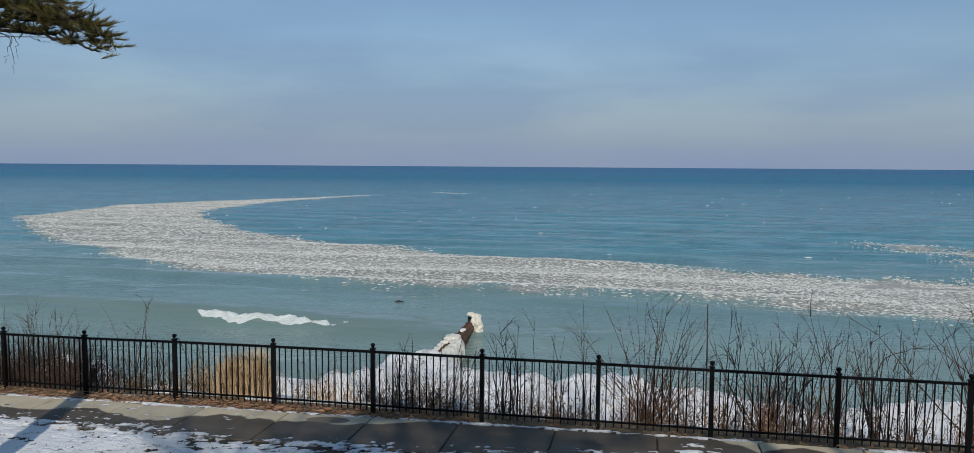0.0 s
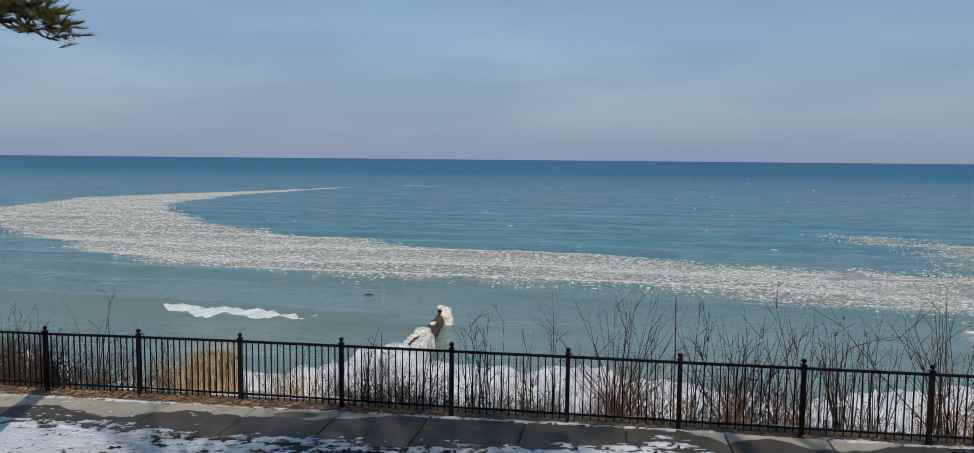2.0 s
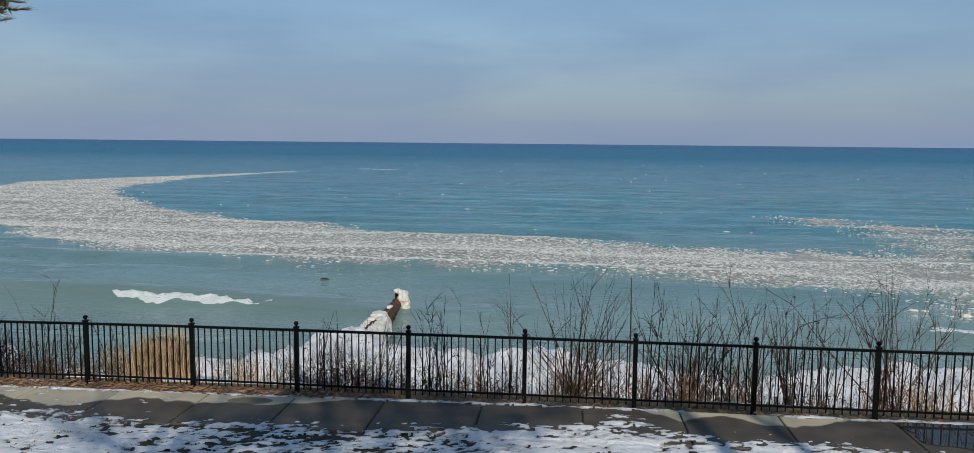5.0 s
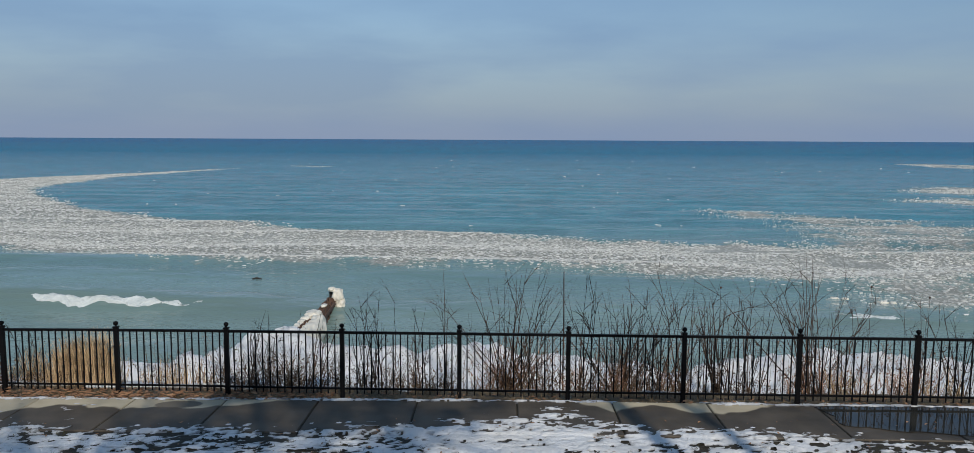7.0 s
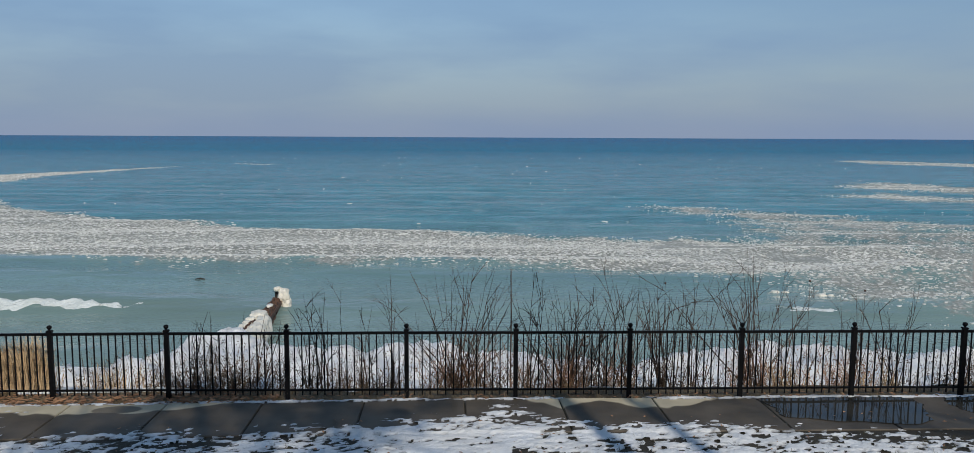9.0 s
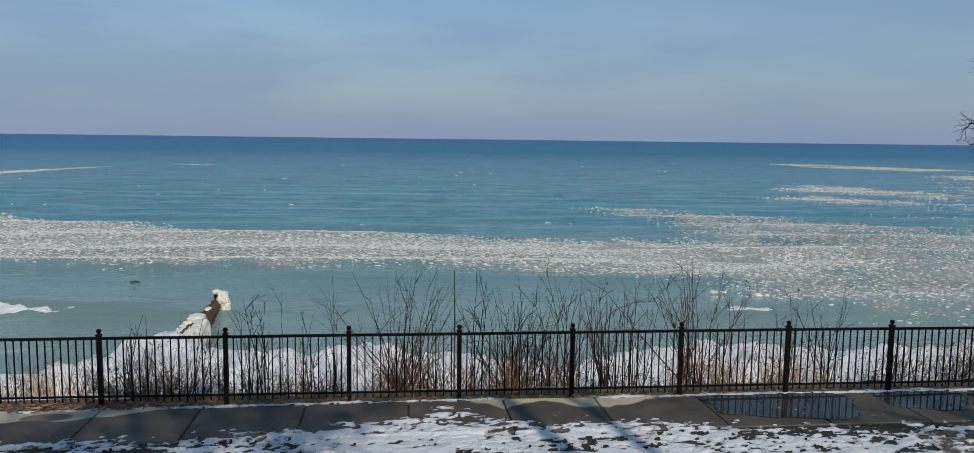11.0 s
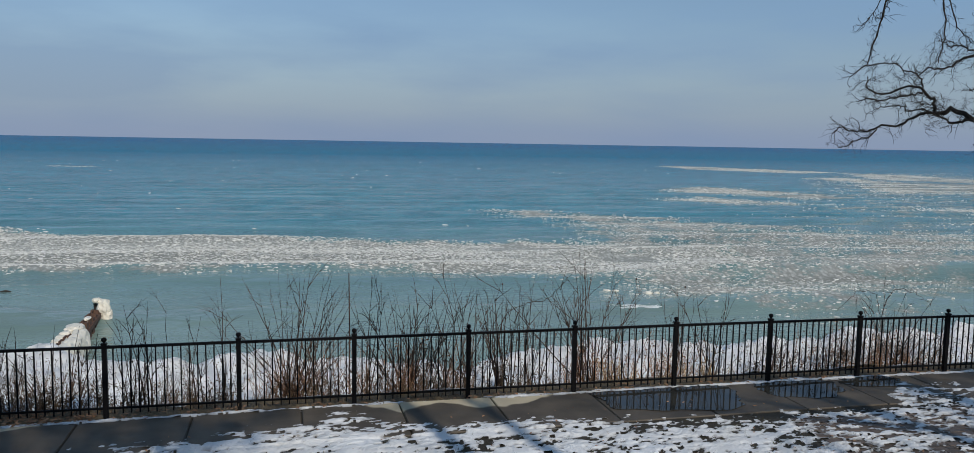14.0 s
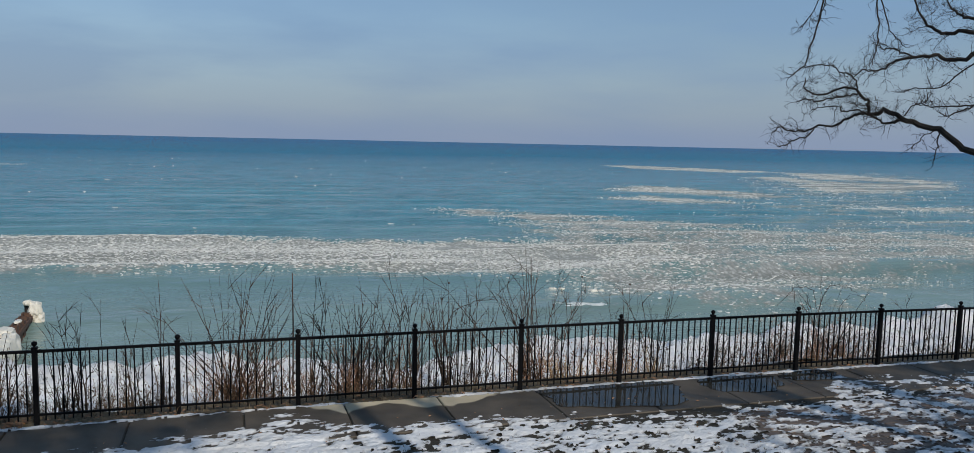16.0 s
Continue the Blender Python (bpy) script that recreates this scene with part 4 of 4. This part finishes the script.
bush(8.7, 0.9, 12, 0.78, 0.26, 0.5, 1.2)
bush(10.0, 0.9, 12, 0.82, 0.28, 0.5, 1.3)
bush(11.6, 0.95, 12, 1.0, 0.35, 0.45, 1.5)

# one straight dead stalk stands above the rest
b = Build()
b.tube([(1.05, 13.1, -0.9), (1.06, 13.1, 1.0), (1.05, 13.1, 1.86)], [0.013, 0.012, 0.008], 5)
tagged(part("dead_stalk", b, M_TWIG), "single straight dark dead stalk behind the fence", "stalk")


def vine(points, seed, label):
    """A long arching cane with side shoots."""
    rs = random.Random(seed)
    ob = tagged(new("vine"), label, "vine", "arching canes behind the fence")
    b = Build()
    p = smooth_line(points, 6, 0.012, rs)
    limb(b, p, 0.008, 0.003, 4)
    part("cane", b, M_TWIG, ob)
    for i in range(3, len(p) - 1, 2):
        b = Build()
        q = crooked(p[i], (rs.gauss(0, 0.6), rs.gauss(0, 0.4), rs.uniform(-0.2, 0.9)), rs.uniform(0.12, 0.4), 4, 0.15, 0, rs)
        limb(b, q, 0.004, 0.0015, 3)
        part("side_shoot", b, M_TWIG, ob)
    return ob


vine([(3.5, 13.1, -0.6), (3.6, 13.1, 0.9), (4.0, 13.1, 1.25), (4.4, 13.1, 1.33), (4.7, 13.1, 1.6), (4.95, 13.1, 1.85)], 1, "dark arching cane among bare shrubs")
vine([(11.0, 13.0, -0.6), (11.05, 13.0, 0.7), (10.9, 13.0, 1.25), (10.5, 13.0, 1.30), (10.1, 13.0, 0.95)], 2, "dark arching cane drooping toward the fence")
vine([(11.1, 13.0, -0.6), (11.1, 13.0, 0.8), (11.3, 13.0, 1.3), (11.8, 13.0, 1.25), (12.2, 13.0, 0.95)], 3, "dark arching cane drooping toward the fence")

for sx, sz in ((3.61, 1.59), (3.5, 1.32), (7.0, 1.45), (6.05, 1.62)):
    hd = tagged(new("seed_stalk"), "thin stalk with one dark seed head", "stalk", "seed stalks")
    b = Build()
    b.tube([(sx + 0.03, 13.1, -0.9), (sx, 13.1, 0.6), (sx, 13.1, sz)], [0.006, 0.005, 0.003], 4)
    part("stalk", b, M_TWIG, hd)
    b = Build()
    b.lathe([(0.004, -0.02), (0.014, -0.012), (0.018, 0.0), (0.014, 0.012), (0.003, 0.02)], 7, (sx, 13.1, sz + 0.02))
    part("seed_head", b, M_TWIG, hd, "dark dried seed head")

# low dead scrub all along the bluff's edge
rs = random.Random(77)
b = Build()
for _ in range(4200):
    x = rs.uniform(-14, 19)
    if float(vnoise(x, 0, 0.9, 2, 44)) < rs.uniform(0.2, 0.75) or (x > -1.0 and rs.random() < (0.88 if x > 4.5 else 0.62)) or (-7.2 < x < -5.9 and rs.random() < 0.7):
        continue
    y = float(fy(x)) + rs.uniform(0.15, 1.3)
    z = float(ground_h(x, y)) - 0.03
    pts = crooked((x, y, z), (rs.gauss(0, 0.35), rs.gauss(0, 0.3), 1), rs.uniform(0.25, 0.75) * (0.6 - 0.55 * min(z, 0)), 4, 0.2, 0.02, rs)
    b.tube(pts, [0.0045, 0.004, 0.0035, 0.003, 0.002], 3)
    for _ in range(4):
        q = pts[rs.randint(1, 4)]
        d = Vector((rs.gauss(0, 1), rs.gauss(0, 1), rs.gauss(0, 0.7))).normalized() * rs.uniform(0.03, 0.07)
        u = d.cross(Vector((rs.random(), rs.random(), 1))).normalized() * rs.uniform(0.004, 0.013)
        n0 = len(b.v)
        b.v += [tuple(q), tuple(q + d * 0.5 + u), tuple(q + d), tuple(q + d * 0.5 - u)]
        b.f.append((n0, n0 + 1, n0 + 2, n0 + 3))
tagged(part("undergrowth", b, M_BRUSH), "low dead brown scrub along the bluff edge", "undergrowth", kind="stuff")


# ---- dry grass ----
def straw_clump(x, dy, n, height, spread, seed, label):
    rs = random.Random(seed)
    y = float(fy(x)) + dy
    z = float(ground_h(x, y)) - 0.03
    b = Build()
    for _ in range(n):
        s = Vector((rs.gauss(0, spread), rs.gauss(0, spread * 0.35), 0))
        h = height * rs.uniform(0.5, 1.08) * (1 - 0.10 * min(4.0, (s.x / spread) ** 2))
        p = crooked(s, (rs.gauss(0, 0.14) + 0.25 * s.x, rs.gauss(0, 0.12), 1), h, 4, 0.09, 0.0, rs)
        if rs.random() < 0.5:
            p += crooked(p[-1], p[-1] - p[-2], h * 0.2, 2, 0.2, 0.35, rs)[1:]
        w = Vector((rs.uniform(0.003, 0.006), rs.uniform(-0.003, 0.003), 0))
        n0 = len(b.v)
        for i, q in enumerate(p):
            f = 1 - 0.75 * i / len(p)
            b.v += [tuple(q - w * f), tuple(q + w * f)]
        b.f += [(n0 + 2 * i, n0 + 2 * i + 1, n0 + 2 * i + 3, n0 + 2 * i + 2) for i in range(len(p) - 1)]
    ob = part("dry_grass", b, M_STRAW)
    ob.location = (x, y, z)
    return tagged(ob, label, "dry grass", "dry grass clumps")


straw_clump(-6.72, 0.60, 1000, 0.80, 0.17, 1, "tall golden dry grass clump behind the fence")
straw_clump(-7.15, 0.62, 800, 0.74, 0.18, 2, "golden dry grass clump leaning on its neighbour")
straw_clump(-7.75, 0.7, 160, 0.6, 0.3, 3, "short pale dry grass by the fence")
straw_clump(-5.3, 0.7, 120, 0.5, 0.3, 7, "short pale dry grass by the fence")
straw_clump(5.45, 0.6, 30, 0.45, 0.2, 4, "short pale dry grass by the fence")
straw_clump(6.9, 0.6, 40, 0.45, 0.35, 5, "short pale dry grass by the fence")

# ---- thin dead grass along the fence foot ----
rs = random.Random(15)
b = Build()
for _ in range(1500):
    x = rs.uniform(-13.5, 18.5)
    y = float(fy(x)) + rs.uniform(-0.12, 0.9)
    if y < float(walk_far(x)) + 0.02 or (x < -3.3 and rs.random() < 0.85):
        continue
    z = float(ground_h(x, y)) - 0.01
    h = rs.uniform(0.06, 0.26)
    d = Vector((rs.gauss(0, 0.5), rs.gauss(0, 0.4), 1)).normalized() * h
    w = Vector((rs.uniform(-1, 1), rs.uniform(-0.4, 0.4), 0)).normalized() * 0.004
    q = Vector((x, y, z))
    n0 = len(b.v)
    b.v += [tuple(q - w), tuple(q + w), tuple(q + d * 0.6 + w * 0.7 + Vector((0, 0, 0.02))), tuple(q + d * 0.6 - w * 0.7 + Vector((0, 0, 0.02))), tuple(q + d + Vector((d.x * 0.5, 0, -0.02)))]
    b.f += [(n0, n0 + 1, n0 + 2, n0 + 3), (n0 + 3, n0 + 2, n0 + 4)]
tagged(part("dead_grass", b, M_THATCH), "thin pale dead grass along the fence foot", "grass", kind="stuff")

# ---- fallen leaves ----
rs = random.Random(5)
b = Build()
for _ in range(1900):
    x = rs.uniform(-13, -2.6) if rs.random() < 0.85 else rs.uniform(-2.6, 12)
    y = float(walk_far(x)) + 0.42 * rs.random() ** 1.4 - 0.02
    z = max(float(ground_h(x, y)), float(gz(x)) - 0.06) + rs.uniform(0.01, 0.07)
    a, s = rs.uniform(0, 6.28), rs.uniform(0.03, 0.06)
    c_, s_ = math.cos(a) * s, math.sin(a) * s
    n0 = len(b.v)
    b.v += [(x - c_, y - s_, z), (x + s_ * 0.5, y - c_ * 0.5, z + rs.uniform(0, 0.02)), (x + c_, y + s_, z + rs.uniform(0, 0.02)), (x - s_ * 0.5, y + c_ * 0.5, z + rs.uniform(0, 0.02))]
    b.f += [(n0, n0 + 1, n0 + 2), (n0, n0 + 2, n0 + 3)]
for _ in range(520):
    x, y = rs.uniform(-12, 14), rs.uniform(7.9, 11.2)
    z = snow_top(x, y) + 0.022
    a, s = rs.uniform(0, 6.28), rs.uniform(0.012, 0.035)
    c_, s_ = math.cos(a) * s, math.sin(a) * s
    n0 = len(b.v)
    b.v += [(x - c_, y - s_, z), (x + s_ * 0.5, y - c_ * 0.5, z + rs.uniform(0, 0.015)), (x + c_, y + s_, z + rs.uniform(0, 0.015)), (x - s_ * 0.5, y + c_ * 0.5, z + rs.uniform(0, 0.015))]
    b.f += [(n0, n0 + 1, n0 + 2), (n0, n0 + 2, n0 + 3)]
tagged(part("fallen_leaves", b, M_LEAF), "curled rust-brown leaves along the fence foot", "leaf litter", kind="stuff")


# ---- trees ----
def sprays(b, pts, r, depth, length, rs, start=0.2, every=1, lift=0.0):
    """Crooked side twigs along a line, twig upon twig."""
    n = len(pts)
    for i in range(int(n * start), n, every):
        d = (pts[min(i + 1, n - 1)] - pts[i - 1]).normalized()
        for _ in range(rs.randint(1, 2) if depth else 1):
            w = d * rs.uniform(0.3, 0.9) + Vector((rs.gauss(0, 0.6), rs.gauss(0, 0.6), rs.gauss(lift, 0.6)))
            l = length * rs.uniform(0.45, 1.1)
            q = crooked(pts[i], w, l, 7, 0.26, 0.0, rs)
            rr = r * rs.uniform(0.7, 1.1)
            limb(b, q, rr, rr * 0.35, 3 if depth < 2 else 4)
            if depth:
                sprays(b, q, rr * 0.62, depth - 1, length * 0.5, rs, 0.3, 1 if depth > 1 else 2, lift)


def bare_tree(x, y, height, seed, label, limbs=(), crown=True, low=0.66, many=9):
    rs = random.Random(seed)
    z = float(ground_h(x, y)) - 0.1
    tree = tagged(new("tree"), label, "tree", "bare trees")
    b = Build()
    top = [(x, y, z), (x + 0.08, y + 0.05, z + height * 0.2), (x - 0.05, y, z + height * 0.45), (x + 0.15, y + 0.1, z + height * 0.7), (x + 0.1, y, z + height)]
    tp = smooth_line(top, 5, 0.02, rs)
    n = len(tp)
    b.tube(tp, [0.02 + 0.2 * (1 - i / n) ** 0.8 + (0.10 if i == 0 else 0) for i in range(n)], 10)
    part("trunk", b, M_BARK, tree)
    for line, r in limbs:
        b = Build()
        lp = smooth_line(line, 3 if len(line) > 9 else 4, 0.010, rs)
        limb(b, lp, r, min(0.007, 0.5 * r), 7)
        sprays(b, lp, 0.0048, 2 if r > 0.03 else 1, min(0.38, 5 * r + 0.19), rs, 0.28, 2 if r > 0.03 else 1, 0.10 if line[0][2] < 5.9 else -0.25)
        part("limb", b, M_BARK, tree)
    if crown:
        for k in range(many):
            i = rs.randint(int(n * low), n - 3)
            a = rs.uniform(0, 6.28)
            q = crooked(tp[i], (math.cos(a), math.sin(a), rs.uniform(0.3, 0.9)), height * rs.uniform(0.22, 0.4), 9, 0.12, -0.02, rs)
            b = Build()
            limb(b, q, 0.075, 0.015, 6)
            sprays(b, q, 0.02, 1, 1.3, rs, 0.2, 1, 0.1)
            part("limb", b, M_BARK, tree)
    return tree


OAK_LINES = []


def oak_limb(r, *line):
    """A limb in the tree's leaning fan: how far along it, and height."""
    OAK_LINES.append(([(u, 18.55 - u + 0.05 * math.sin(7 * u), h) for u, h in line], r))


oak_limb(0.05, (11.5, 2.9), (10.7, 3.45), (9.84, 3.96), (9.63, 4.11), (9.51, 4.28), (9.35, 4.34), (9.23, 4.44), (9.12, 4.5), (9.02, 4.56), (8.96, 4.5), (8.9, 4.48), (8.86, 4.55), (8.86, 4.66), (8.8, 4.73), (8.72, 4.85), (8.62, 4.85), (8.42, 4.78), (8.32, 4.82), (8.27, 4.89), (8.28, 5.03))
oak_limb(0.026, (9.23, 4.44), (9.15, 4.39), (9.06, 4.37), (8.95, 4.44), (8.9, 4.48))
oak_limb(0.022, (8.9, 4.49), (8.81, 4.51), (8.69, 4.45), (8.58, 4.35), (8.39, 4.28), (8.28, 4.24), (8.13, 4.24), (8.03, 4.3), (7.94, 4.2))
oak_limb(0.011, (8.39, 4.28), (8.34, 4.16), (8.26, 4.14), (8.14, 4.05), (8.01, 4.0))
oak_limb(0.015, (8.76, 4.77), (8.65, 4.76), (8.56, 4.73), (8.42, 4.68), (8.31, 4.71), (8.2, 4.67))
oak_limb(0.012, (8.81, 4.51), (8.75, 4.56), (8.63, 4.53), (8.57, 4.6), (8.45, 4.59), (8.36, 4.55))
oak_limb(0.013, (8.74, 4.81), (8.72, 4.97), (8.68, 5.06), (8.58, 5.11), (8.51, 5.2), (8.39, 5.22), (8.27, 5.18))
oak_limb(0.040, (11.5, 5.1), (10.6, 5.75), (10.0, 5.52), (9.77, 5.33), (9.68, 5.25), (9.52, 5.24), (9.46, 5.3), (9.36, 5.3), (9.22, 5.28), (9.09, 5.23), (8.98, 5.13), (8.87, 5.09), (8.78, 5.13), (8.7, 5.02))
oak_limb(0.013, (9.28, 5.29), (9.16, 5.37), (9.08, 5.42), (8.99, 5.4), (8.88, 5.48))
oak_limb(0.04, (11.5, 4.6), (10.6, 5.3), (9.75, 5.59), (9.55, 5.59), (9.42, 5.65), (9.33, 5.81), (9.27, 6.0), (9.2, 6.3))
oak_limb(0.034, (11.5, 5.0), (10.5, 5.6), (9.74, 5.77), (9.62, 5.81), (9.54, 5.92), (9.45, 6.2))
oak_limb(0.02, (11.5, 6.0), (10.2, 7.0), (9.1, 7.2), (8.5, 6.9), (8.41, 6.4), (8.38, 5.88), (8.32, 5.52), (8.26, 5.21), (8.1, 5.03))
oak_limb(0.009, (8.46, 6.7), (8.41, 6.4), (8.3, 5.93), (8.19, 5.76))
oak_limb(0.008, (8.43, 6.5), (8.42, 6.1), (8.35, 5.75), (8.31, 5.4))
oak_limb(0.018, (11.5, 6.0), (10.5, 7.0), (9.6, 7.2), (8.95, 6.8), (8.87, 6.36), (8.91, 5.75), (8.9, 5.45), (8.87, 5.19))
oak_limb(0.01, (8.87, 6.36), (8.97, 5.88), (9.07, 5.61), (9.19, 5.44))
oak_limb(0.012, (10.4, 5.7), (9.95, 5.4), (9.77, 5.2), (9.63, 5.04), (9.49, 4.85), (9.3, 4.86), (9.22, 4.79))
oak_limb(0.016, (11.1, 4.2), (9.95, 4.72), (9.8, 4.62), (9.69, 4.55), (9.56, 4.47), (9.51, 4.51))
oak_limb(0.012, (9.8, 4.63), (9.6, 4.6), (9.44, 4.6), (9.33, 4.64))
oak_limb(0.01, (9.23, 4.47), (9.31, 4.62), (9.39, 4.66), (9.41, 4.79))
oak_limb(0.011, (9.51, 4.26), (9.51, 4.06), (9.48, 3.83))
oak_limb(0.009, (9.49, 4.27), (9.38, 4.17), (9.31, 4.01))
bare_tree(11.5, 7.2, 11, 21, "bare winter tree with crooked dark limbs over the lake", OAK_LINES, False)


def pine(x, y, height, seed, label, lines=(), first=0.35, boughs=22, reach=3.2, blade=0.0024, tuft=46):
    rs = random.Random(seed)
    z = float(ground_h(x, y)) - 0.1
    tree = tagged(new("pine_tree"), label, "tree")
    b = Build()
    tp = smooth_line([(x, y, z), (x + 0.05, y, z + height * 0.5), (x, y + 0.05, z + height)], 8, 0.015, rs)
    b.tube(tp, [(0.26 if lines else 0.17) * (1 - 0.9 * i / len(tp)) + (0.08 if i == 0 else 0) for i in range(len(tp))], 10)
    part("trunk", b, M_BARK, tree)

    def bough(pts, r, tufts, spread):
        w = Build()
        limb(w, pts, r, r * 0.2, 5)
        g = Build()
        for _ in range(tufts):
            i = rs.randint(len(pts) // 4, len(pts) - 1)
            d = Vector((rs.gauss(0, spread), rs.gauss(0, spread), abs(rs.gauss(0, spread * 0.55)) - 0.02))
            q = crooked(pts[i], d, d.length, 3, 0.1, -0.05, rs)
            limb(w, q, 0.006, 0.003, 3)
            tip, way = q[-1], (q[-1] - q[0]).normalized()
            for _ in range(56 if lines else 46):
                n_ = (way * rs.uniform(0.6, 1.2) + Vector((rs.gauss(0.12, 0.22), rs.gauss(0.10, 0.22), rs.gauss(0.35, 0.24)))).normalized() * (rs.uniform(0.05, 0.10) if lines else rs.uniform(0.08, 0.15))
                s_ = tip - way * rs.uniform(0, 0.12)
                u = n_.cross(Vector((rs.gauss(0, 1), rs.gauss(0, 1), rs.gauss(0, 1)))).normalized() * blade
                n0 = len(g.v)
                g.v += [tuple(s_ - u), tuple(s_ + u), tuple(s_ + n_)]
                g.f.append((n0, n0 + 1, n0 + 2))
        o = part("bough", w, M_BARK, tree)
        part("foliage", g, M_NEEDLE, o, "olive-green needle tufts")

    for line, r, tufts, spread in lines:
        bough(smooth_line(line, 6, 0.01, rs), r, tufts, spread)
    for k in range(boughs):
        f = first + (1 - first) * (k + rs.random()) / boughs
        a = k * 2.4 + rs.uniform(-0.4, 0.4)
        p = tp[min(int(f * (len(tp) - 1)), len(tp) - 2)]
        l = reach * (1.15 - f) * rs.uniform(0.7, 1.1)
        bough(crooked(p, (math.cos(a), math.sin(a), rs.uniform(-0.05, 0.35)), l, 8, 0.08, 0.0, rs), 0.035, tuft, 0.24)
    return tree


PINE_LINES = []


def pine_bough(r, tufts, spread, *line):
    """A bough reaching out from the trunk, with its tufts of needles."""
    PINE_LINES.append(([(-7.8, 6.0, line[0][2] - 0.15)] + list(line), r, tufts, spread))


pine_bough(0.024, 24, 0.06, (-6.5, 6.4, 5.26), (-5.8, 6.75, 5.27), (-5.34, 6.8, 5.16), (-5.15, 6.85, 5.11), (-4.98, 6.9, 5.14))
pine_bough(0.014, 55, 0.08, (-6.5, 6.3, 5.34), (-5.9, 6.7, 5.30), (-5.5, 6.85, 5.23), (-5.25, 6.9, 5.18), (-5.08, 6.9, 5.17))
pine_bough(0.016, 120, 0.11, (-6.5, 6.3, 5.46), (-5.9, 6.7, 5.40), (-5.55, 6.8, 5.34), (-5.3, 6.85, 5.29), (-5.05, 6.9, 5.23))
pine_bough(0.016, 150, 0.12, (-6.4, 6.3, 5.56), (-5.9, 6.7, 5.47), (-5.6, 6.8, 5.41), (-5.35, 6.85, 5.36), (-5.18, 6.9, 5.33))
pine_bough(0.016, 190, 0.13, (-6.4, 6.4, 5.66), (-6.0, 6.75, 5.54), (-5.65, 6.8, 5.45))
pine_bough(0.014, 130, 0.13, (-6.5, 6.4, 5.8), (-6.0, 6.75, 5.68), (-5.8, 6.9, 5.60), (-5.6, 6.9, 5.56))
pine_bough(0.010, 4, 0.05, (-6.4, 6.4, 5.72), (-5.7, 6.75, 5.56), (-5.42, 6.8, 5.50), (-5.24, 6.8, 5.46), (-5.10, 6.8, 5.55))
pine_bough(0.014, 90, 0.11, (-6.6, 6.2, 5.36), (-6.2, 6.6, 5.36), (-5.95, 6.7, 5.31), (-5.75, 6.8, 5.29))
# bare drooping twigs
pine_bough(0.007, 0, 0.1, (-6.4, 6.5, 5.35), (-6.04, 6.75, 5.26), (-5.95, 6.75, 5.10), (-5.94, 6.75, 4.88))
pine_bough(0.006, 0, 0.1, (-6.3, 6.5, 5.32), (-5.99, 6.75, 5.22), (-6.0, 6.75, 5.10), (-6.03, 6.75, 4.98))
pine_bough(0.006, 0, 0.1, (-6.2, 6.5, 5.32), (-5.95, 6.75, 5.23), (-5.90, 6.75, 5.12), (-5.88, 6.75, 5.02))
pine_bough(0.005, 0, 0.1, (-6.0, 6.6, 5.30), (-5.7, 6.75, 5.20), (-5.62, 6.75, 5.17), (-5.52, 6.75, 5.19))
pine_bough(0.005, 3, 0.03, (-5.6, 6.7, 5.22), (-5.1, 6.8, 5.12), (-4.99, 6.8, 5.09), (-4.94, 6.8, 5.00))
pine(-7.8, 6.0, 11.0, 31, "pine with olive-green needle boughs over the lawn", PINE_LINES, 0.66, 12, 2.0)

# trees on the rise behind, whose shade falls over the lawn
pine(3.7, -5.9, 16.0, 41, "dense dark pine standing on the rise behind", (), 0.3, 40, 3.5, 0.018, 62)
pine(1.7, -5.2, 15.5, 42, "dense dark pine standing on the rise behind", (), 0.3, 40, 3.4, 0.018, 62)
bare_tree(-0.7, -5.3, 9, 55, "low broad bare tree standing on the rise behind", (), True, 0.45, 22)
bare_tree(6.2, -2.5, 13, 51, "bare tree standing on the rise behind")
bare_tree(7.9, -5.0, 13, 52, "bare tree standing on the rise behind")
bare_tree(13.2, -4.0, 13, 53, "broad bare tree standing on the rise behind", (), True, 0.35, 26)
bare_tree(16.5, -3.0, 12, 54, "broad bare tree standing on the rise behind", (), True, 0.35, 26)

# ---- brick pavers where the walk meets the terrace ----
terrace = tagged(new("paver_terrace"), "dark wet brick pavers showing between snow patches", "paving", kind="structure")
PB = Build()
PB.ring_stack([[(sx * (0.109 - i), sy * (0.053 - i), z) for sx, sy in ((-1, -1), (1, -1), (1, 1), (-1, 1))] for z, i in ((-0.06, 0.0), (-0.006, 0.0), (0.0, 0.006))])
M_PAVER = PB.mesh("paver", M_BRICK)
rest = Build()
count = 0
for j in range(23):
    for i in range(24):
        x, y = 7.3 + i * 0.222 + (0.111 if j % 2 else 0), 7.75 + j * 0.110
        z = float(ground_h(x, y)) + 0.012 + random.uniform(-0.004, 0.004)
        if count < 300:
            q = new("paver", M_PAVER)
            q.parent, q.location, q.rotation_euler = terrace, (x, y, z), (random.gauss(0, 0.01), random.gauss(0, 0.01), random.gauss(0, 0.012))
            count += 1
        else:
            n0 = len(rest.v)
            rest.v += [(x + a, y + c, z + d) for a, c, d in PB.v]
            rest.f += [tuple(n0 + k for k in f) for f in PB.f]
tagged(part("paver", rest, M_BRICK, terrace), kind="stuff")
